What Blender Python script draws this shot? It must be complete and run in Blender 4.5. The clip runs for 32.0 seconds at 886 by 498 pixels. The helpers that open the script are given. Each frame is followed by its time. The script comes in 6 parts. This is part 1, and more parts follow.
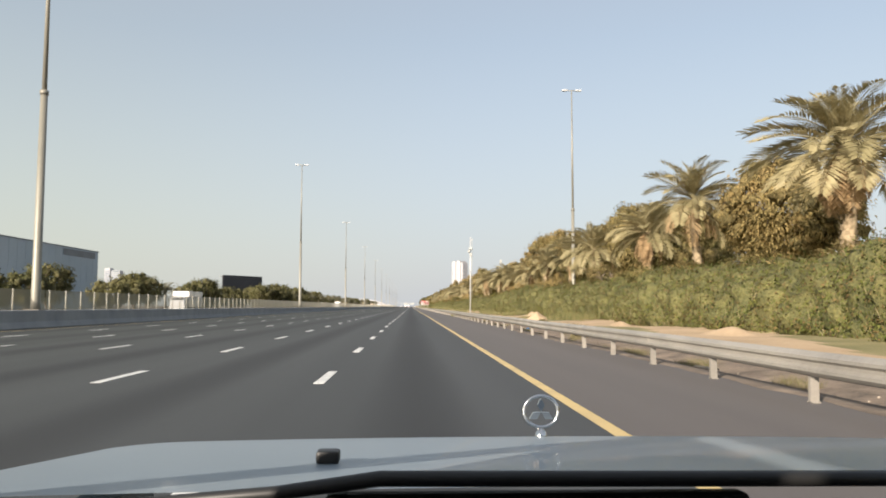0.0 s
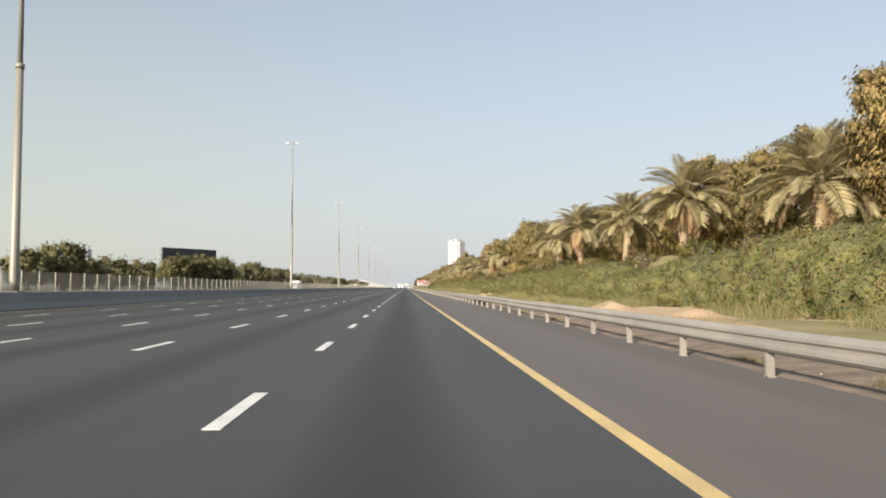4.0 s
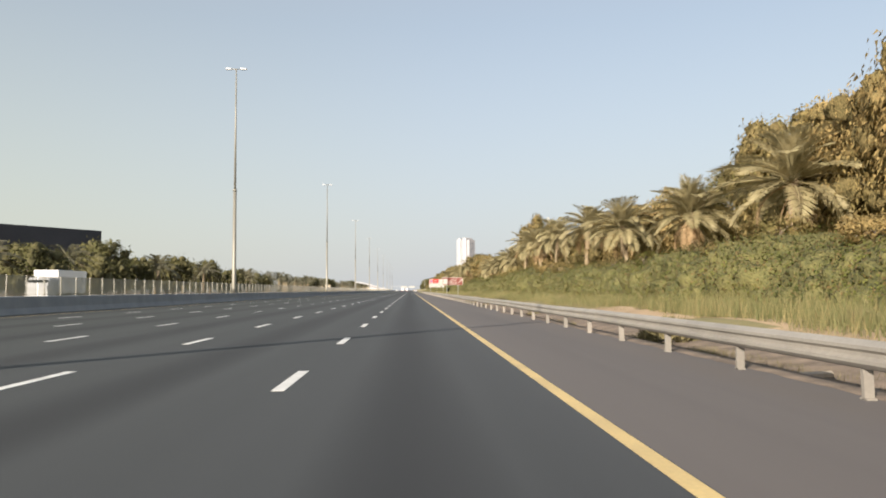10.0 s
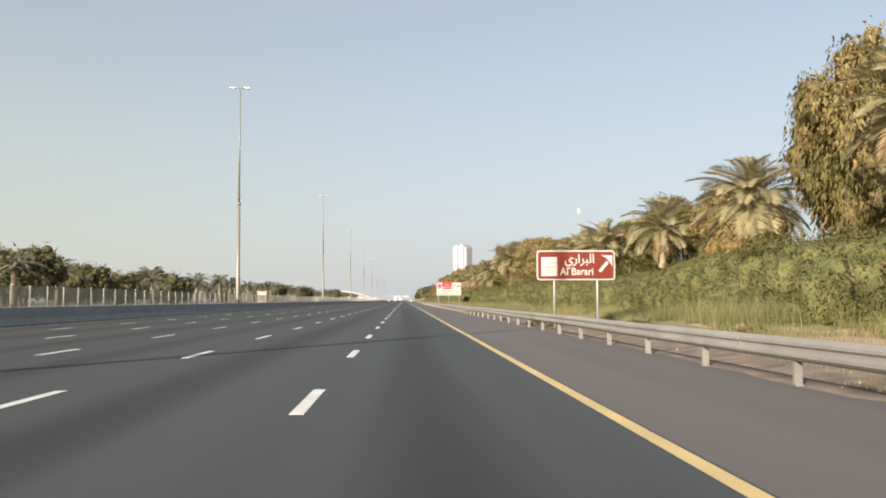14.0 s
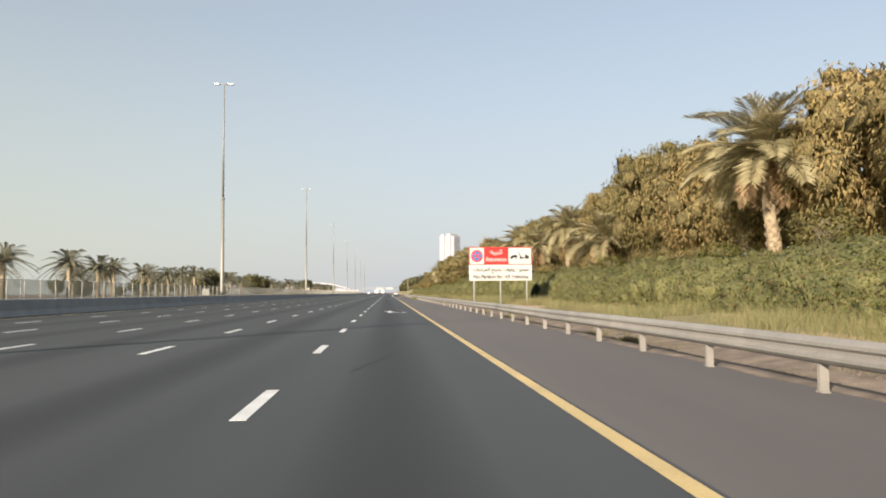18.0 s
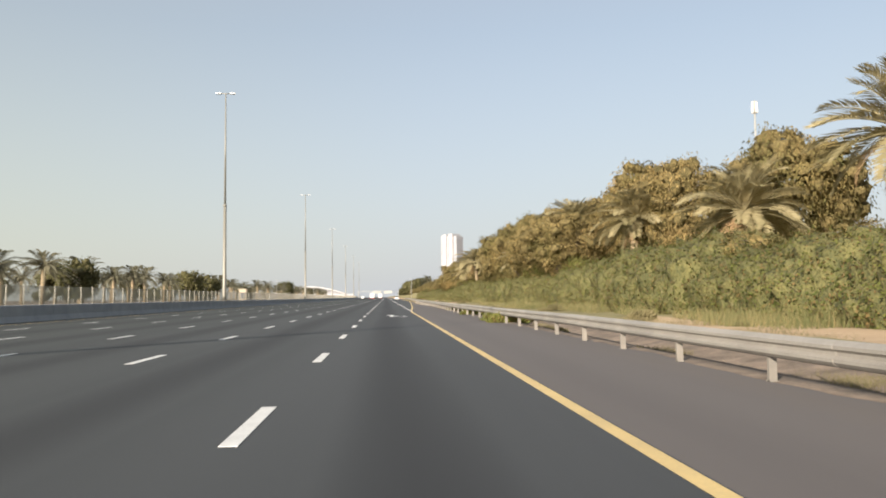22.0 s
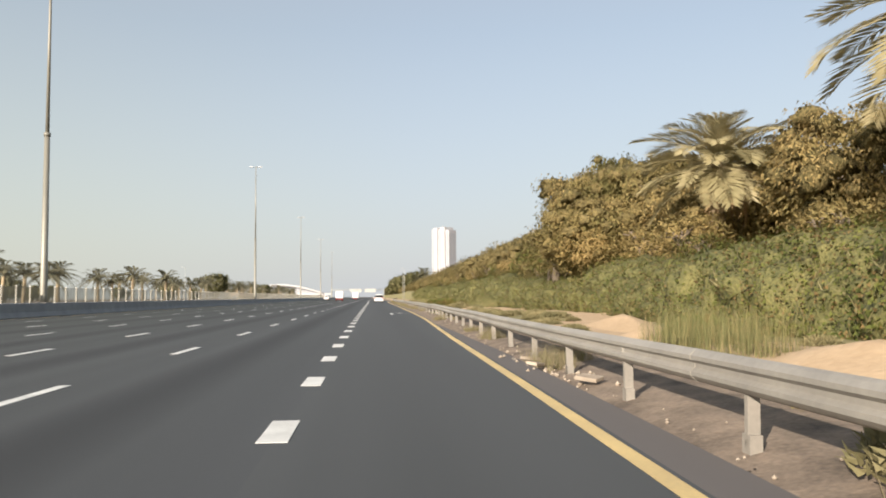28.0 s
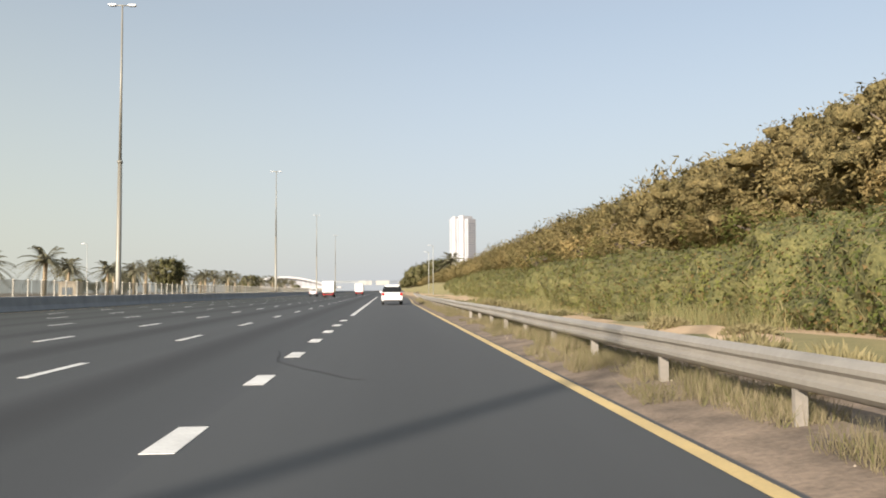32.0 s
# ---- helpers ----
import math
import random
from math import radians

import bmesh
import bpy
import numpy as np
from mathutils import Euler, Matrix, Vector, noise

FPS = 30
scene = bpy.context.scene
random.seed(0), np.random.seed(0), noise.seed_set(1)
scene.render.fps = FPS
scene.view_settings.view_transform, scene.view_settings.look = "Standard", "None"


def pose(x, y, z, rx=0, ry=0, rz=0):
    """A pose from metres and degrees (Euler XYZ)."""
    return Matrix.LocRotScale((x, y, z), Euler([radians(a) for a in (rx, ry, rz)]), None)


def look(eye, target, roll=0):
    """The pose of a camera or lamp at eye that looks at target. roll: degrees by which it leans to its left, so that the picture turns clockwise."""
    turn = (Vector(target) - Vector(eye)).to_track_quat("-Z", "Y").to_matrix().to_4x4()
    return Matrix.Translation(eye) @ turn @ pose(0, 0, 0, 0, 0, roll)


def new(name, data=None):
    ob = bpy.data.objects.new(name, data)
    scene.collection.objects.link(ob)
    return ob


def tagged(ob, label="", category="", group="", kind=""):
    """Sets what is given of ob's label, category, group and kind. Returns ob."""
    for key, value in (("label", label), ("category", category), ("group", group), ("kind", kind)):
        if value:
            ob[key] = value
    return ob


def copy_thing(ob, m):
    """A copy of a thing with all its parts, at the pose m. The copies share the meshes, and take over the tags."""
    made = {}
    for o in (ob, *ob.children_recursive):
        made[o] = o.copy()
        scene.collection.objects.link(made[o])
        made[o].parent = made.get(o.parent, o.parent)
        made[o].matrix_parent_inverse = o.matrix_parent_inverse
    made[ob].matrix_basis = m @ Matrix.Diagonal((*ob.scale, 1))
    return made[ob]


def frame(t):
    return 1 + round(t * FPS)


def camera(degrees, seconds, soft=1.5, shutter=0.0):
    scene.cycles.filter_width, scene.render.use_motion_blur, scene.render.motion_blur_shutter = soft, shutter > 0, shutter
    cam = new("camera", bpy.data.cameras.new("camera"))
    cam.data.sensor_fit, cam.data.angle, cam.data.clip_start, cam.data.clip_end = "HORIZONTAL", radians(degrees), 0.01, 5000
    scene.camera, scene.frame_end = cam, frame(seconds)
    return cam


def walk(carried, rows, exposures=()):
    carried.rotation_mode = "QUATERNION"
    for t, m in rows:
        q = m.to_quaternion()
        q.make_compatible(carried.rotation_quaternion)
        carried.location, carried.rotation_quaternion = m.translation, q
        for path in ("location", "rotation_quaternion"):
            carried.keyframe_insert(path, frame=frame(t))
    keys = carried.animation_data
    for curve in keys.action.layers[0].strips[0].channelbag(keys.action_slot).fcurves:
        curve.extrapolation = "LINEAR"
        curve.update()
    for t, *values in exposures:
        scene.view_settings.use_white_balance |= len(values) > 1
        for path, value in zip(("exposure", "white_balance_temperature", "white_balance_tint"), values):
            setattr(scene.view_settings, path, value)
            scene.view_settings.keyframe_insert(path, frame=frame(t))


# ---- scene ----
EXPO, SKY, SUN_E = 1.0, 0.063, 4.5
HAZE = 0.105
# The camera and its way along the motorway: seconds, x, y, z, tilt, turn, roll.
cam = camera(60.0, 32.0, soft=1.9)
PATH = [
    (0.0, 1.52, -0.01, 1.278, 94.28, -2.38, 0.14),
    (0.5, 1.50, 13.93, 1.278, 93.90, -2.36, 0.10),
    (1.0, 1.53, 27.87, 1.278, 93.59, -2.54, 0.12),
    (1.5, 1.55, 41.77, 1.278, 93.59, -2.72, 0.06),
    (2.0, 1.56, 55.65, 1.278, 93.33, -2.68, 0.05),
    (2.5, 1.63, 69.41, 1.278, 93.69, -2.68, 0.25),
    (3.0, 1.75, 83.06, 1.278, 93.67, -2.61, 0.13),
    (3.5, 1.73, 96.33, 1.278, 93.26, -2.52, 0.07),
    (4.0, 1.73, 109.55, 1.278, 92.86, -2.81, 0.05),
    (4.5, 1.75, 122.99, 1.278, 92.19, -2.76, -0.01),
    (6.5, 1.80, 177.89, 1.278, 92.73, -2.77, -0.45),
    (7.0, 1.79, 191.53, 1.278, 92.31, -2.77, -0.51),
    (7.5, 1.77, 205.00, 1.278, 92.57, -2.77, -0.52),
    (8.0, 1.76, 218.32, 1.278, 92.40, -2.81, -0.51),
    (8.5, 1.77, 231.52, 1.278, 92.65, -2.70, -0.42),
    (9.0, 1.77, 244.57, 1.278, 92.56, -2.61, -0.15),
    (9.5, 1.76, 257.52, 1.278, 92.93, -2.70, -0.26),
    (10.0, 1.68, 270.58, 1.278, 93.06, -2.45, -0.21),
    (10.5, 1.59, 283.80, 1.278, 92.88, -2.40, -0.26),
    (11.0, 1.44, 297.14, 1.278, 92.98, -2.35, -0.35),
    (11.5, 1.36, 310.41, 1.278, 93.06, -2.45, -0.26),
    (12.0, 1.33, 323.62, 1.278, 93.07, -2.40, -0.17),
    (12.5, 1.30, 336.58, 1.278, 93.17, -2.48, -0.22),
    (13.0, 1.29, 349.34, 1.278, 93.47, -2.75, -0.12),
    (13.5, 1.33, 362.04, 1.278, 93.78, -2.84, -0.26),
    (14.0, 1.21, 374.85, 1.278, 93.79, -2.94, -0.29),
    (14.5, 0.98, 387.88, 1.278, 94.14, -3.20, -0.32),
    (16.5, 1.18, 440.01, 1.278, 92.58, -4.07, -0.33),
    (17.0, 1.30, 453.09, 1.278, 93.23, -3.98, -0.39),
    (17.5, 1.43, 466.22, 1.278, 93.58, -4.09, -0.36),
    (18.0, 1.50, 479.36, 1.278, 93.23, -4.16, -0.30),
    (18.5, 1.48, 492.47, 1.278, 93.32, -4.28, -0.25),
    (19.0, 1.36, 505.53, 1.278, 93.40, -4.24, -0.24),
    (19.5, 1.36, 518.39, 1.278, 93.44, -4.22, -0.39),
    (20.0, 1.38, 531.65, 1.278, 93.67, -4.21, -0.59),
    (20.5, 1.38, 544.37, 1.278, 93.33, -4.24, -0.73),
    (21.0, 1.34, 557.50, 1.278, 93.64, -4.26, -0.73),
    (21.5, 1.35, 570.82, 1.278, 93.74, -4.09, -0.72),
    (22.0, 1.37, 584.28, 1.278, 93.53, -4.31, -0.58),
    (22.5, 1.41, 597.70, 1.278, 93.55, -4.37, -0.35),
    (23.0, 1.48, 610.88, 1.278, 93.79, -4.61, -0.05),
    (23.5, 1.56, 623.65, 1.278, 93.51, -4.69, -0.31),
    (24.0, 1.74, 636.22, 1.278, 93.46, -4.73, -0.40),
    (24.5, 2.02, 648.72, 1.278, 93.39, -5.20, -0.40),
    (25.0, 2.37, 661.24, 1.278, 93.38, -5.89, -0.44),
    (25.5, 2.77, 673.89, 1.278, 93.00, -5.89, -0.32),
    (27.5, 4.23, 724.28, 1.278, 93.15, -5.65, -0.33),
    (28.0, 4.50, 736.51, 1.278, 93.52, -5.32, -0.43),
    (28.5, 4.75, 748.37, 1.278, 93.18, -4.97, -0.48),
    (29.0, 4.92, 760.00, 1.278, 93.20, -4.72, -0.45),
    (29.5, 5.05, 771.48, 1.278, 93.13, -4.89, -0.43),
    (30.0, 5.16, 782.90, 1.278, 93.36, -4.88, -0.43),
    (30.5, 5.18, 794.34, 1.278, 93.14, -4.74, -0.40),
    (31.0, 5.18, 805.79, 1.278, 93.81, -4.83, -0.40),
    (31.5, 5.22, 817.24, 1.278, 93.39, -4.51, -0.40),
    (32.0, 5.43, 828.75, 1.278, 93.05, -4.25, -0.40),
]
walk(cam, [(t, pose(x, y, z, tilt, 0, turn) @ pose(0, 0, 0, 0, 0, roll)) for t, x, y, z, tilt, turn, roll in PATH], exposures=[(0.0, EXPO, 6720, 10), (18.2, EXPO, 6720, 10), (19.0, EXPO - 0.1, 6720, 10), (20.0, EXPO - 0.2, 6720, 10), (20.5, EXPO - 0.1, 6720, 10), (21.0, EXPO, 6720, 10), (32.0, EXPO, 6720, 10)])
SUN_UP, SUN_WAY = 20.0, (0.572, 0.82)

# ---- world and sun ----
world = bpy.data.worlds.new("sky")
scene.world = world
world.use_nodes = True
wn = world.node_tree.nodes
wl = world.node_tree.links
sky = wn.new("ShaderNodeTexSky")
sky.sky_type = "NISHITA"
sky.sun_disc = False
sky.sun_elevation = radians(SUN_UP)
sky.sun_rotation = math.atan2(-SUN_WAY[0], -SUN_WAY[1])
sky.air_density, sky.dust_density, sky.ozone_density = 1.0, 1.3, 1.0
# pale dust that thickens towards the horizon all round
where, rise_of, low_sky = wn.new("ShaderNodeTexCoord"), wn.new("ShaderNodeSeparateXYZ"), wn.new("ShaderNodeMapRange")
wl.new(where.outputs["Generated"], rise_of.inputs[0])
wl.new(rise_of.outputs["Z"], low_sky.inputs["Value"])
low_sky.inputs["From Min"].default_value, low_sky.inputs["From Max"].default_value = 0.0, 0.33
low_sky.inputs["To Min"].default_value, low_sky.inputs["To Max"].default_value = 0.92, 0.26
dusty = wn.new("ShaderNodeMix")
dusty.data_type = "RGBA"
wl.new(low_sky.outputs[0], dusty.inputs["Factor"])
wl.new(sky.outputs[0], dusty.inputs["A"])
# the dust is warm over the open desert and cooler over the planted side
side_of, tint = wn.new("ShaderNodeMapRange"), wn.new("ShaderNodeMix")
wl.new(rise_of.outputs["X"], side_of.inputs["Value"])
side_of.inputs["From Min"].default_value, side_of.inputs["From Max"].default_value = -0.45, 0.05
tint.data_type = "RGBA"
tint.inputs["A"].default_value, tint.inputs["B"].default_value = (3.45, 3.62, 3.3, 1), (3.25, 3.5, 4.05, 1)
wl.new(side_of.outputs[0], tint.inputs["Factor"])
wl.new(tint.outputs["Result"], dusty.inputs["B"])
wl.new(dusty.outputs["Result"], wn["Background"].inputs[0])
wn["Background"].inputs[1].default_value = SKY
# thin desert haze over the whole sky
haze, both = wn.new("ShaderNodeBackground"), wn.new("ShaderNodeAddShader")
haze.inputs[0].default_value, haze.inputs[1].default_value = (0.92, 0.95, 0.92, 1), HAZE
wl.new(wn["Background"].outputs[0], both.inputs[0])
wl.new(haze.outputs[0], both.inputs[1])
wl.new(both.outputs[0], wn["World Output"].inputs[0])
sun = bpy.data.lights.new("sun", "SUN")
sun.energy, sun.angle, sun.color = SUN_E, radians(0.6), (1.0, 0.90, 0.79)
flat_len = math.cos(radians(SUN_UP))
new("sun", sun).matrix_world = look((0, 0, 0), (SUN_WAY[0] * flat_len, SUN_WAY[1] * flat_len, -math.sin(radians(SUN_UP))))


# ---- helpers of this scene ----
def part(name, bm, material, parent, label=""):
    """Links a bmesh (or a mesh) as one mesh object under a thing."""
    if isinstance(bm, bmesh.types.BMesh):
        me = bpy.data.meshes.new(name)
        bm.to_mesh(me)
        bm.free()
    else:
        me = bm
    if material is not None:
        me.materials.clear()
        me.materials.append(material)
    ob = new(name, me)
    if parent is not None:
        ob.parent = parent
    return tagged(ob, label)


def piece(name, me, parent, m):
    ob = new(name, me)
    ob.parent = parent
    ob.matrix_basis = m
    return ob


def thing(name, label, category, group="", kind="", at=None):
    return tagged(new_at(name, at), label, category, group, kind)


def new_at(name, m=None):
    ob = new(name)
    ob.empty_display_size = 0.2
    if m is not None:
        ob.matrix_basis = m
    return ob


def mesh_of(name, verts, faces, material=None, smooth=False):
    me = bpy.data.meshes.new(name)
    me.from_pydata([tuple(v) for v in verts], [], [tuple(f) for f in faces])
    if material is not None:
        me.materials.append(material)
    if smooth:
        me.polygons.foreach_set("use_smooth", [True] * len(me.polygons))
    me.update()
    return me


def box(bm, x0, x1, y0, y1, z0, z1, bevel=0.0):
    vs = [bm.verts.new((x, y, z)) for x in (x0, x1) for y in (y0, y1) for z in (z0, z1)]
    fs = [bm.faces.new([vs[i] for i in f]) for f in ((0, 1, 3, 2), (4, 6, 7, 5), (0, 4, 5, 1), (2, 3, 7, 6), (0, 2, 6, 4), (1, 5, 7, 3))]
    if bevel:
        es = list({e for f in fs for e in f.edges})
        bmesh.ops.bevel(bm, geom=es, offset=bevel, segments=2, profile=0.6, affect="EDGES")
    return vs


def tube(bm, path, radii, sides=8, cap=True):
    """A tapered tube along a path of points."""
    rings = []
    for i, p in enumerate(path):
        p = Vector(p)
        d = (Vector(path[min(i + 1, len(path) - 1)]) - Vector(path[max(i - 1, 0)])).normalized()
        a = d.orthogonal().normalized() if i == 0 else (a - d * a.dot(d)).normalized()
        b = d.cross(a)
        r = radii[i]
        rings.append([bm.verts.new(p + (a * math.cos(k * math.tau / sides) + b * math.sin(k * math.tau / sides)) * r) for k in range(sides)])
    for r0, r1 in zip(rings, rings[1:]):
        for k in range(sides):
            f = bm.faces.new((r0[k], r0[(k + 1) % sides], r1[(k + 1) % sides], r1[k]))
            f.smooth = True
    if cap:
        bm.faces.new(rings[0][::-1])
        bm.faces.new(rings[-1])
    return rings


def extrude_profile(profile, y0, y1, closed=True):
    """Vertices and faces of a profile of (x, z) points drawn along y."""
    n = len(profile)
    verts = [(x, y0, z) for x, z in profile] + [(x, y1, z) for x, z in profile]
    faces = [(i, (i + 1) % n, n + (i + 1) % n, n + i) for i in range(n if closed else n - 1)]
    if closed:
        faces += [tuple(range(n))[::-1], tuple(range(n, 2 * n))]
    return verts, faces


# ---- materials ----
def material(name, a, b=None, rough=0.8, scale=2.0, fine=30.0, bump=0.2, metal=0.0, vary=0.0, leaf=0.0, coat=0.0, stretch=None, c=None, spec=0.5, bumpd=0.02, speck=0.45, streak=None):
    """A surface of two colours mixed by coarse and fine noise at true size, with fine relief; vary: how far single objects differ; leaf: light let through."""
    m = bpy.data.materials.new(name)
    m.use_nodes = True
    n, l = m.node_tree.nodes, m.node_tree.links
    p = n["Principled BSDF"]
    p.inputs["Roughness"].default_value, p.inputs["Metallic"].default_value = rough, metal
    p.inputs["Coat Weight"].default_value = coat
    p.inputs["Specular IOR Level"].default_value = spec
    geo = n.new("ShaderNodeNewGeometry")
    place = geo.outputs["Position"]
    if stretch:
        mp = n.new("ShaderNodeMapping")
        mp.inputs["Scale"].default_value = stretch
        l.new(place, mp.inputs[0])
        place = mp.outputs[0]
    big, small = n.new("ShaderNodeTexNoise"), n.new("ShaderNodeTexNoise")
    big.inputs["Scale"].default_value, small.inputs["Scale"].default_value = scale, fine
    big.inputs["Detail"].default_value, small.inputs["Detail"].default_value = 5.0, 3.0
    l.new(place, big.inputs["Vector"])
    if streak:
        mp2 = n.new("ShaderNodeMapping")
        mp2.inputs["Scale"].default_value = streak
        l.new(geo.outputs["Position"], mp2.inputs[0])
        l.new(mp2.outputs[0], small.inputs["Vector"])
    else:
        l.new(geo.outputs["Position"], small.inputs["Vector"])
    add = n.new("ShaderNodeMath")
    add.operation = "MULTIPLY_ADD"
    l.new(small.outputs["Fac"], add.inputs[0])
    add.inputs[1].default_value = speck
    l.new(big.outputs["Fac"], add.inputs[2])
    ramp = n.new("ShaderNodeMapRange")
    ramp.inputs["From Min"].default_value, ramp.inputs["From Max"].default_value = 0.26 + speck * 0.49, 0.74 + speck * 0.53
    l.new(add.outputs[0], ramp.inputs["Value"])
    fac = ramp.outputs[0]
    if vary:
        info = n.new("ShaderNodeObjectInfo")
        v = n.new("ShaderNodeMath")
        v.operation = "MULTIPLY_ADD"
        l.new(info.outputs["Random"], v.inputs[0])
        v.inputs[1].default_value = vary
        v2 = n.new("ShaderNodeMath")
        v2.operation = "SUBTRACT"
        l.new(ramp.outputs[0], v2.inputs[0])
        v2.inputs[1].default_value = vary / 2
        l.new(v2.outputs[0], v.inputs[2])
        v.use_clamp = True
        fac = v.outputs[0]
    mix = n.new("ShaderNodeMix")
    mix.data_type = "RGBA"
    l.new(fac, mix.inputs["Factor"])
    mix.inputs["A"].default_value, mix.inputs["B"].default_value = (*a, 1), (*(b or a), 1)
    colour = mix.outputs["Result"]
    if c:
        isl = n.new("ShaderNodeMath")
        isl.operation = "GREATER_THAN"
        l.new(geo.outputs["Random Per Island"], isl.inputs[0])
        isl.inputs[1].default_value = 0.72
        mx = n.new("ShaderNodeMix")
        mx.data_type = "RGBA"
        l.new(isl.outputs[0], mx.inputs["Factor"])
        l.new(colour, mx.inputs["A"])
        mx.inputs["B"].default_value = (*c, 1)
        colour = mx.outputs["Result"]
    l.new(colour, p.inputs["Base Color"])
    if bump:
        bp = n.new("ShaderNodeBump")
        bp.inputs["Strength"].default_value, bp.inputs["Distance"].default_value = bump, bumpd
        l.new(add.outputs[0], bp.inputs["Height"])
        l.new(bp.outputs[0], p.inputs["Normal"])
    if leaf:
        tr, ms = n.new("ShaderNodeBsdfTranslucent"), n.new("ShaderNodeMixShader")
        l.new(colour, tr.inputs["Color"])
        ms.inputs[0].default_value = leaf
        l.new(p.outputs[0], ms.inputs[1])
        l.new(tr.outputs[0], ms.inputs[2])
        l.new(ms.outputs[0], n["Material Output"].inputs[0])
    return m


def asphalt(name, a, b, tracks):
    """Rolled asphalt with stone grain, long worn streaks and, on the lanes, darker oil and tyre bands."""
    m = material(name, a, b, rough=0.82, scale=0.6, fine=90.0, bump=0.35, stretch=(1.0, 0.03, 1.0), bumpd=0.006)
    if not tracks:
        return m
    n, l = m.node_tree.nodes, m.node_tree.links
    geo = n["Geometry"] if "Geometry" in n else n.new("ShaderNodeNewGeometry")
    sep = n.new("ShaderNodeSeparateXYZ")
    l.new(geo.outputs["Position"], sep.inputs[0])
    wob = n.new("ShaderNodeTexNoise")
    wob.inputs["Scale"].default_value = 0.02
    l.new(geo.outputs["Position"], wob.inputs["Vector"])
    ph = n.new("ShaderNodeMath")
    ph.operation = "MULTIPLY_ADD"
    l.new(wob.outputs["Fac"], ph.inputs[0])
    ph.inputs[1].default_value = 0.5
    l.new(sep.outputs["X"], ph.inputs[2])
    w = n.new("ShaderNodeMath")
    w.operation = "MULTIPLY"
    l.new(ph.outputs[0], w.inputs[0])
    w.inputs[1].default_value = math.tau / 3.65
    co = n.new("ShaderNodeMath")
    co.operation = "COSINE"
    l.new(w.outputs[0], co.inputs[0])
    mr = n.new("ShaderNodeMapRange")
    mr.inputs["From Min"].default_value, mr.inputs["From Max"].default_value = -0.2, -1.0
    mr.inputs["To Min"].default_value, mr.inputs["To Max"].default_value = 0.0, 0.75
    l.new(co.outputs[0], mr.inputs["Value"])
    mx = n.new("ShaderNodeMix")
    mx.data_type = "RGBA"
    mx.blend_type = "MULTIPLY"
    l.new(mr.outputs[0], mx.inputs["Factor"])
    p = n["Principled BSDF"]
    l.new(p.inputs["Base Color"].links[0].from_socket, mx.inputs["A"])
    mx.inputs["B"].default_value = (0.3, 0.3, 0.32, 1)
    # tone across the lanes: darker on the left, paler and bluer on the right
    lane_tone, worn = n.new("ShaderNodeMapRange"), n.new("ShaderNodeMix")
    l.new(ph.outputs[0], lane_tone.inputs["Value"])
    lane_tone.inputs["From Min"].default_value, lane_tone.inputs["From Max"].default_value = -12.0, 4.0
    worn.data_type, worn.blend_type = "RGBA", "MULTIPLY"
    worn.inputs["Factor"].default_value = 1.0
    l.new(mx.outputs["Result"], worn.inputs["A"])
    shade = n.new("ShaderNodeMix")
    shade.data_type = "RGBA"
    l.new(lane_tone.outputs[0], shade.inputs["Factor"])
    shade.inputs["A"].default_value, shade.inputs["B"].default_value = (0.72, 0.76, 0.68, 1), (1.1, 1.12, 1.22, 1)
    l.new(shade.outputs["Result"], worn.inputs["B"])
    l.new(worn.outputs["Result"], p.inputs["Base Color"])
    return m


def see_through(name, colour, share):
    """Fine woven wire: the share that the wires cover, the rest open."""
    m = material(name, colour, tuple(v * 0.75 for v in colour), rough=0.6, scale=0.4, fine=40, bump=0)
    n, l = m.node_tree.nodes, m.node_tree.links
    t, ms = n.new("ShaderNodeBsdfTransparent"), n.new("ShaderNodeMixShader")
    ms.inputs[0].default_value = share
    l.new(t.outputs[0], ms.inputs[1])
    l.new(n["Principled BSDF"].outputs[0], ms.inputs[2])
    l.new(ms.outputs[0], n["Material Output"].inputs[0])
    return m


M_ROAD = asphalt("lane_asphalt", (0.033, 0.036, 0.036), (0.052, 0.055, 0.055), True)
M_SHOULDER = asphalt("shoulder_asphalt", (0.092, 0.083, 0.080), (0.130, 0.116, 0.109), False)
M_EXIT = asphalt("exit_lane_asphalt", (0.044, 0.048, 0.051), (0.060, 0.065, 0.069), False)
M_TAR = material("crack_tar", (0.016, 0.016, 0.016), (0.024, 0.024, 0.024), rough=0.7, scale=3, fine=30, bump=0.1)
M_WHITE = material("white_road_paint", (0.75, 0.75, 0.72), (0.5, 0.5, 0.48), rough=0.6, scale=1.5, fine=25, bump=0.1)
M_YELLOW = material("yellow_road_paint", (0.70, 0.52, 0.22), (0.48, 0.36, 0.17), rough=0.6, scale=0.8, fine=25, bump=0.1)
M_SAND = material("dry_sand", (0.38, 0.27, 0.165), (0.52, 0.385, 0.25), rough=0.95, scale=0.35, fine=6.0, bump=0.6, bumpd=0.08)
M_VERGE = material("gravelly_verge", (0.085, 0.066, 0.05), (0.28, 0.215, 0.16), rough=0.95, scale=1.5, fine=16.0, bump=0.7, bumpd=0.04)
M_FIELD = material("dry_grass_ground", (0.15, 0.145, 0.055), (0.29, 0.24, 0.115), rough=0.95, scale=0.5, fine=9.0, bump=0.6, bumpd=0.06)
M_CONCRETE = material("barrier_concrete", (0.22, 0.23, 0.235), (0.31, 0.315, 0.31), rough=0.85, scale=0.7, fine=18, bump=0.2)
